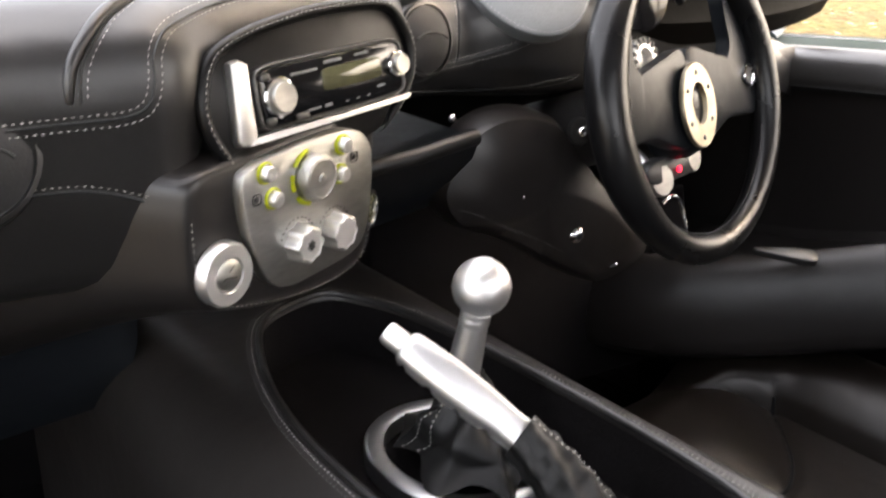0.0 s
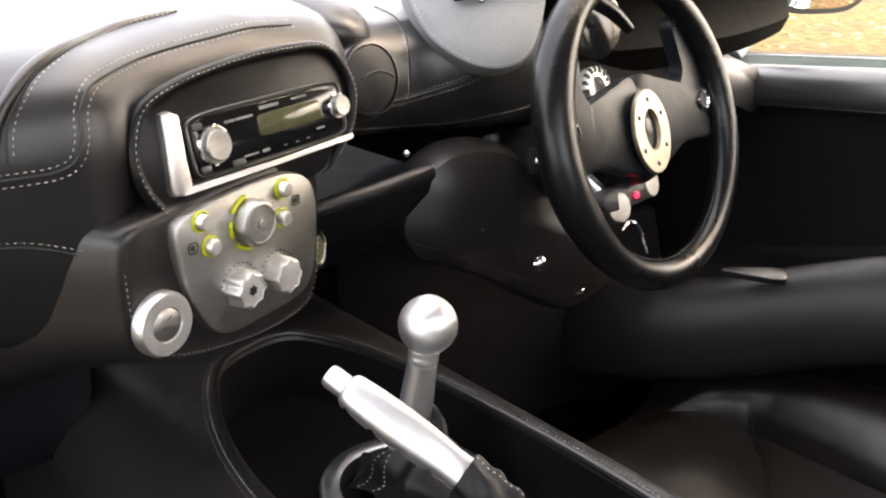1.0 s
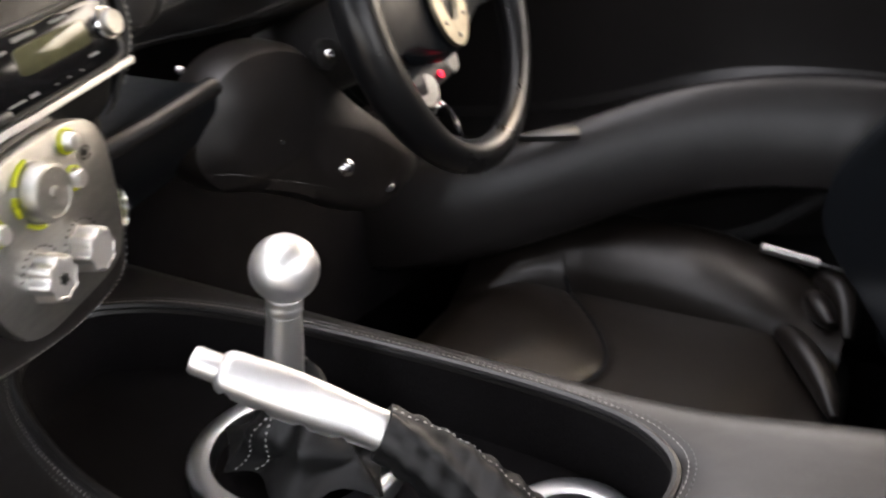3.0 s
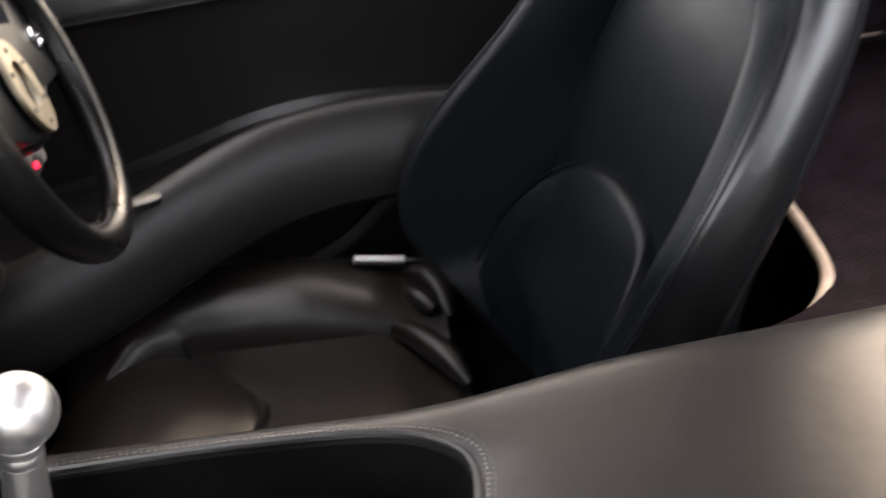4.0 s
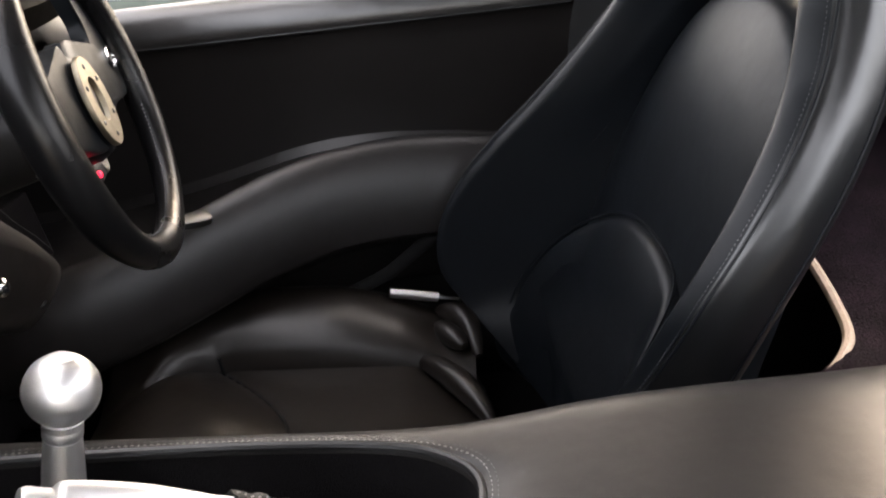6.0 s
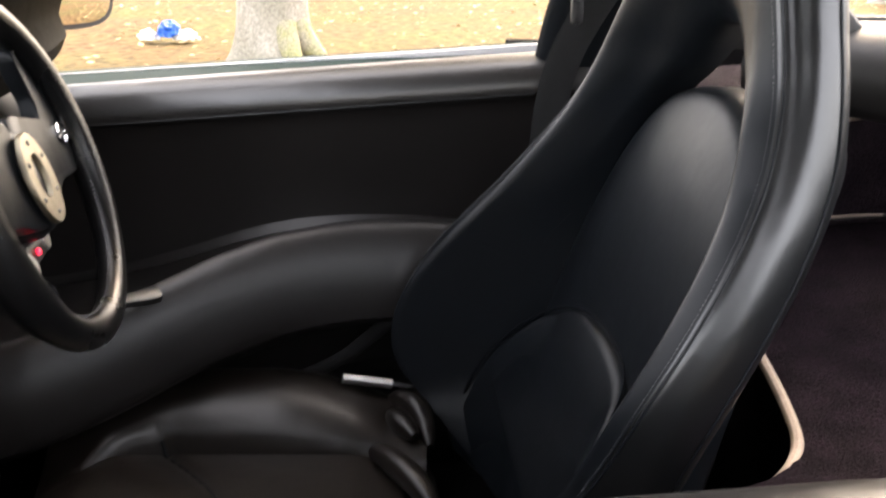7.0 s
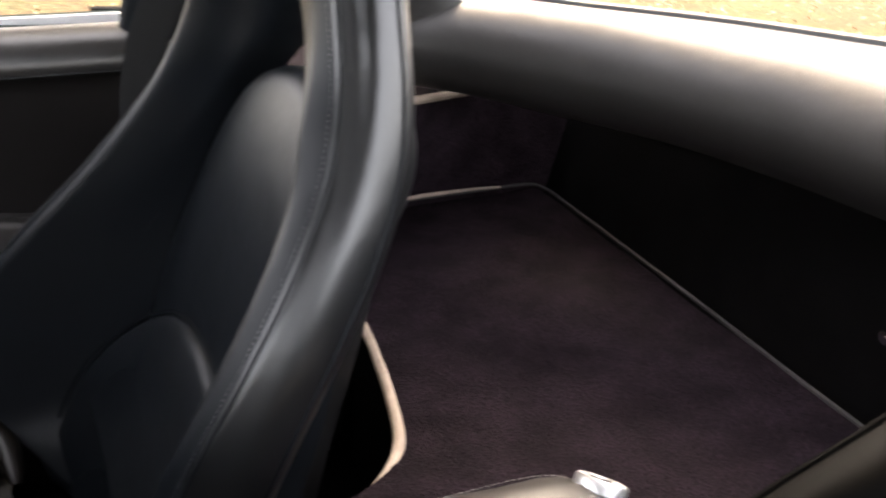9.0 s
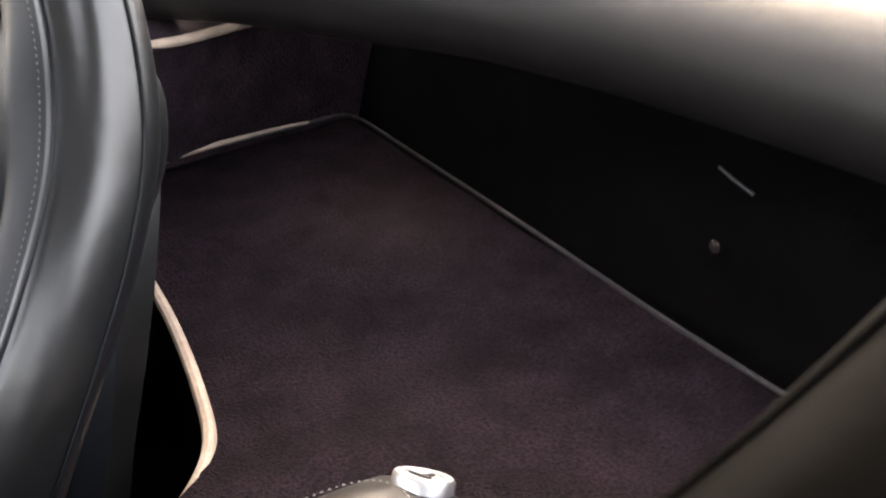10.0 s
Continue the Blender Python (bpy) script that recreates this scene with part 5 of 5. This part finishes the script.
    part("back_pad", pillow([(p.x, p.y) for p in out], m @ pose(0, 0, -0.022), 0.035, 0.014, 0.045), hide, s, "padded leather backrest")
    shell = [(p.x * 0.70 - 0.045 * side, p.y * 0.98 + 0.006) for p in out]
    part("back_shell", slab(shell, m @ pose(0, 0, -0.135), 0.075, 0.02), LEATHER, s, "leather covered seat shell")
    lum = spline([V(x, y, 0) for x, y in ((-0.225, -0.36), (-0.228, -0.27), (-0.216, -0.205), (-0.190, -0.152), (-0.150, -0.106), (-0.10, -0.073), (-0.05, -0.057), (0, -0.053), (0.05, -0.057), (0.10, -0.073), (0.150, -0.106), (0.190, -0.152), (0.216, -0.205), (0.228, -0.27), (0.225, -0.36), (0, -0.38))], 4, True)
    back_to = m.inverted()

    def wrapped(bm):
        """Bends the ends of a flat pad forward round the sides of the bucket."""
        for v in bm.verts:
            q = back_to @ v.co
            over = max(0.0, abs(q.x) - 0.09) ** 2 / (abs(q.x) + 0.02)
            q.z += 0.9 * over
            q.x = math.copysign(abs(q.x) - 0.5 * over, q.x) - 0.030 * side
            v.co = m @ q
        return bm
    part("lumbar_pad", wrapped(pillow([(p.x, p.y) for p in lum], m @ pose(0, 0, -0.004), 0.022, 0.020, 0.03)), hide, s, "rounded leather lumbar pad")
    part("lumbar_piping", wrapped(tube([m @ V(p.x, p.y, -0.008) for p in lum[2:57]], 0.0018, 6)), hide, s)
    # cushion: a dished pad with rolled sides that run out into the front edge

    def cross_seam(u):
        return 0.595 + 2.29 * u ** 1.6

    def half_width(y):
        return 0.298 - 0.105 * smooth((y - 0.69) / 0.19) - 0.02 * smooth((0.44 - y) / 0.1)

    def height(x, y):
        u, hw = abs(x - 0.955), half_width(y)
        w = smooth((y - 0.72) / 0.11)
        k = (u - (hw - 0.146)) / 0.146
        roll = 0.0
        if k > 0:
            crisp = math.sqrt(1 - (1 - min(k / 0.80, 1)) ** 2)
            roll = 0.076 * crisp * (1 - w) + 0.058 * smooth(k * 1.15) * w - 0.014 * smooth((k - 0.7) / 0.35)
        roll *= 0.52 + 0.48 * smooth((y - 0.37) / 0.20)
        z = 0.331 - 0.022 * smooth((0.46 - y) / 0.12) + 0.020 * smooth((y - cross_seam(u) + 0.01) / 0.12) - 0.020 * smooth((y - 0.775) / 0.08)
        if u < 0.16:
            z -= 0.006 * math.exp(-((y - cross_seam(u)) / 0.007) ** 2)
        return z + roll

    def cushion(y, g, out=0.0, drop=0.0):
        """A point of the cushion at depth y and share g of its half width."""
        hw = half_width(y)
        x = 0.955 + hw * g + math.copysign(out, g)
        edge, front = max(0.0, (abs(g) - 0.90) / 0.10), max(0.0, (y - 0.812) / 0.048)
        fall = 0.024 * (1 - math.sqrt(max(1 - min(edge, 1) ** 2, 0.0))) + 0.028 * (1 - math.sqrt(max(1 - min(front, 1) ** 2, 0.0)))
        return F((x, y, height(0.955 + hw * g, y) - fall - drop))

    def cushion_row(y, drop=0.0):
        crease = 1 - 0.146 / half_width(y)
        right = [crease * i / 12 for i in range(12)] + [crease + (1 - crease) * (i / 22) for i in range(23)]
        right = right[:-1] + [0.985, 0.995, 1.0]
        shares = [-g for g in reversed(right)] + right[1:]
        inner = [cushion(y, g, 0.0, drop) for g in shares]
        return [cushion(y, -1.0, -0.012, 0.13 + drop), cushion(y, -1.0, 0.004, 0.05 + drop)] + inner + [cushion(y, 1.0, 0.004, 0.05 + drop), cushion(y, 1.0, -0.012, 0.13 + drop)]
    rows_y = [0.345 + 0.006 * i for i in range(79)] + [0.820, 0.828, 0.836, 0.843, 0.849, 0.854, 0.858, 0.860]
    rings = [cushion_row(y) for y in rows_y] + [cushion_row(0.861, 0.05), cushion_row(0.855, 0.12)]
    part("cushion_pad", loft(rings, close=False), PAD_HIDE if not mirror else SHADED_HIDE, s, "leather seat cushion with rolled sides")
    edge = [cushion(y, 0.93) + V(0, 0, 0.0008) for y in np.linspace(0.40, 0.845, 90)]
    if not mirror:
        part("cushion_stitching", stitches(edge, (0.2, 0.1, 1)), GREY_THREAD, s)
        groove = [F((0.955 + x, cross_seam(abs(x)), height(0.955 + x, cross_seam(abs(x))) + 0.0015)) for x in np.linspace(-0.155, 0.155, 60)]
        part("cushion_piping", tube(groove, 0.0026, 6), SEAT_HIDE, s)
        folds = [[V(1.225, 0.405, 0.345), V(1.20, 0.375, 0.366), V(1.165, 0.352, 0.362), V(1.12, 0.34, 0.335)], [V(1.13, 0.43, 0.328), V(1.09, 0.395, 0.334), V(1.03, 0.355, 0.330), V(0.98, 0.33, 0.318)],
                 [V(1.20, 0.40, 0.335), V(1.16, 0.385, 0.352), V(1.12, 0.36, 0.352)]]
        for q in folds:
            part("tuck_fold", tube(spline(q, 7), lambda f: 0.019 * math.sin(math.pi * (0.1 + 0.8 * f)), 12), PAD_HIDE, s, "gathered leather fold")
    part("cushion_base", slab(oval(0.265, 0.235, 40, 4), Matrix.Translation(F((0.968, 0.56, 0.2))), 0.10, 0.02), LEATHER, s)
    return s


def seat_lever():
    l = thing("seat_lever", "satin alloy backrest lever beside the driver's seat", "lever")
    a, b = V(1.205, 0.468, 0.399), V(1.215, 0.396, 0.384)
    part("tip", tube([a, a.lerp(b, 0.5), b], 0.0078, 14), LEVER_ALLOY, l, "satin alloy tip")
    part("rod", tube([b, b.lerp(a, -0.4), V(1.28, 0.33, 0.345)], 0.0035, 8), DARK_METAL, l)
    rail = thing("belt_strap", "black strap running between seat and door", "strap")
    part("webbing", tube(spline([V(1.29, 0.6020000000000001, 0.322), V(1.285, 0.552, 0.352), V(1.285, 0.478, 0.39), V(1.285, 0.434, 0.426), V(1.285, 0.4, 0.454), V(1.275, 0.33, 0.50)], 8), 0.011, 10, up=(1, 0, 0), flat=0.3), WEBBING, rail)


car_shell()
wing_mirror()
rear_cabin()
tunnel()
levers()
dashboard()
car_radio()
climate_panel()
vent((0.545, 0.812, 0.874), (0.12, -0.98, 0.14), 0.032, "round eyeball air vent in a leather pod", True)
vent((0.135, 0.73, 0.845), (-0.1, -0.98, 0.1), 0.042, "round black air vent on the passenger dashboard")
driver_side()
steering_wheel()
seat(False, "black leather driver's bucket seat with stitched bolsters")
seat(True, "black leather passenger's bucket seat with a stitched edge")
seat_lever()
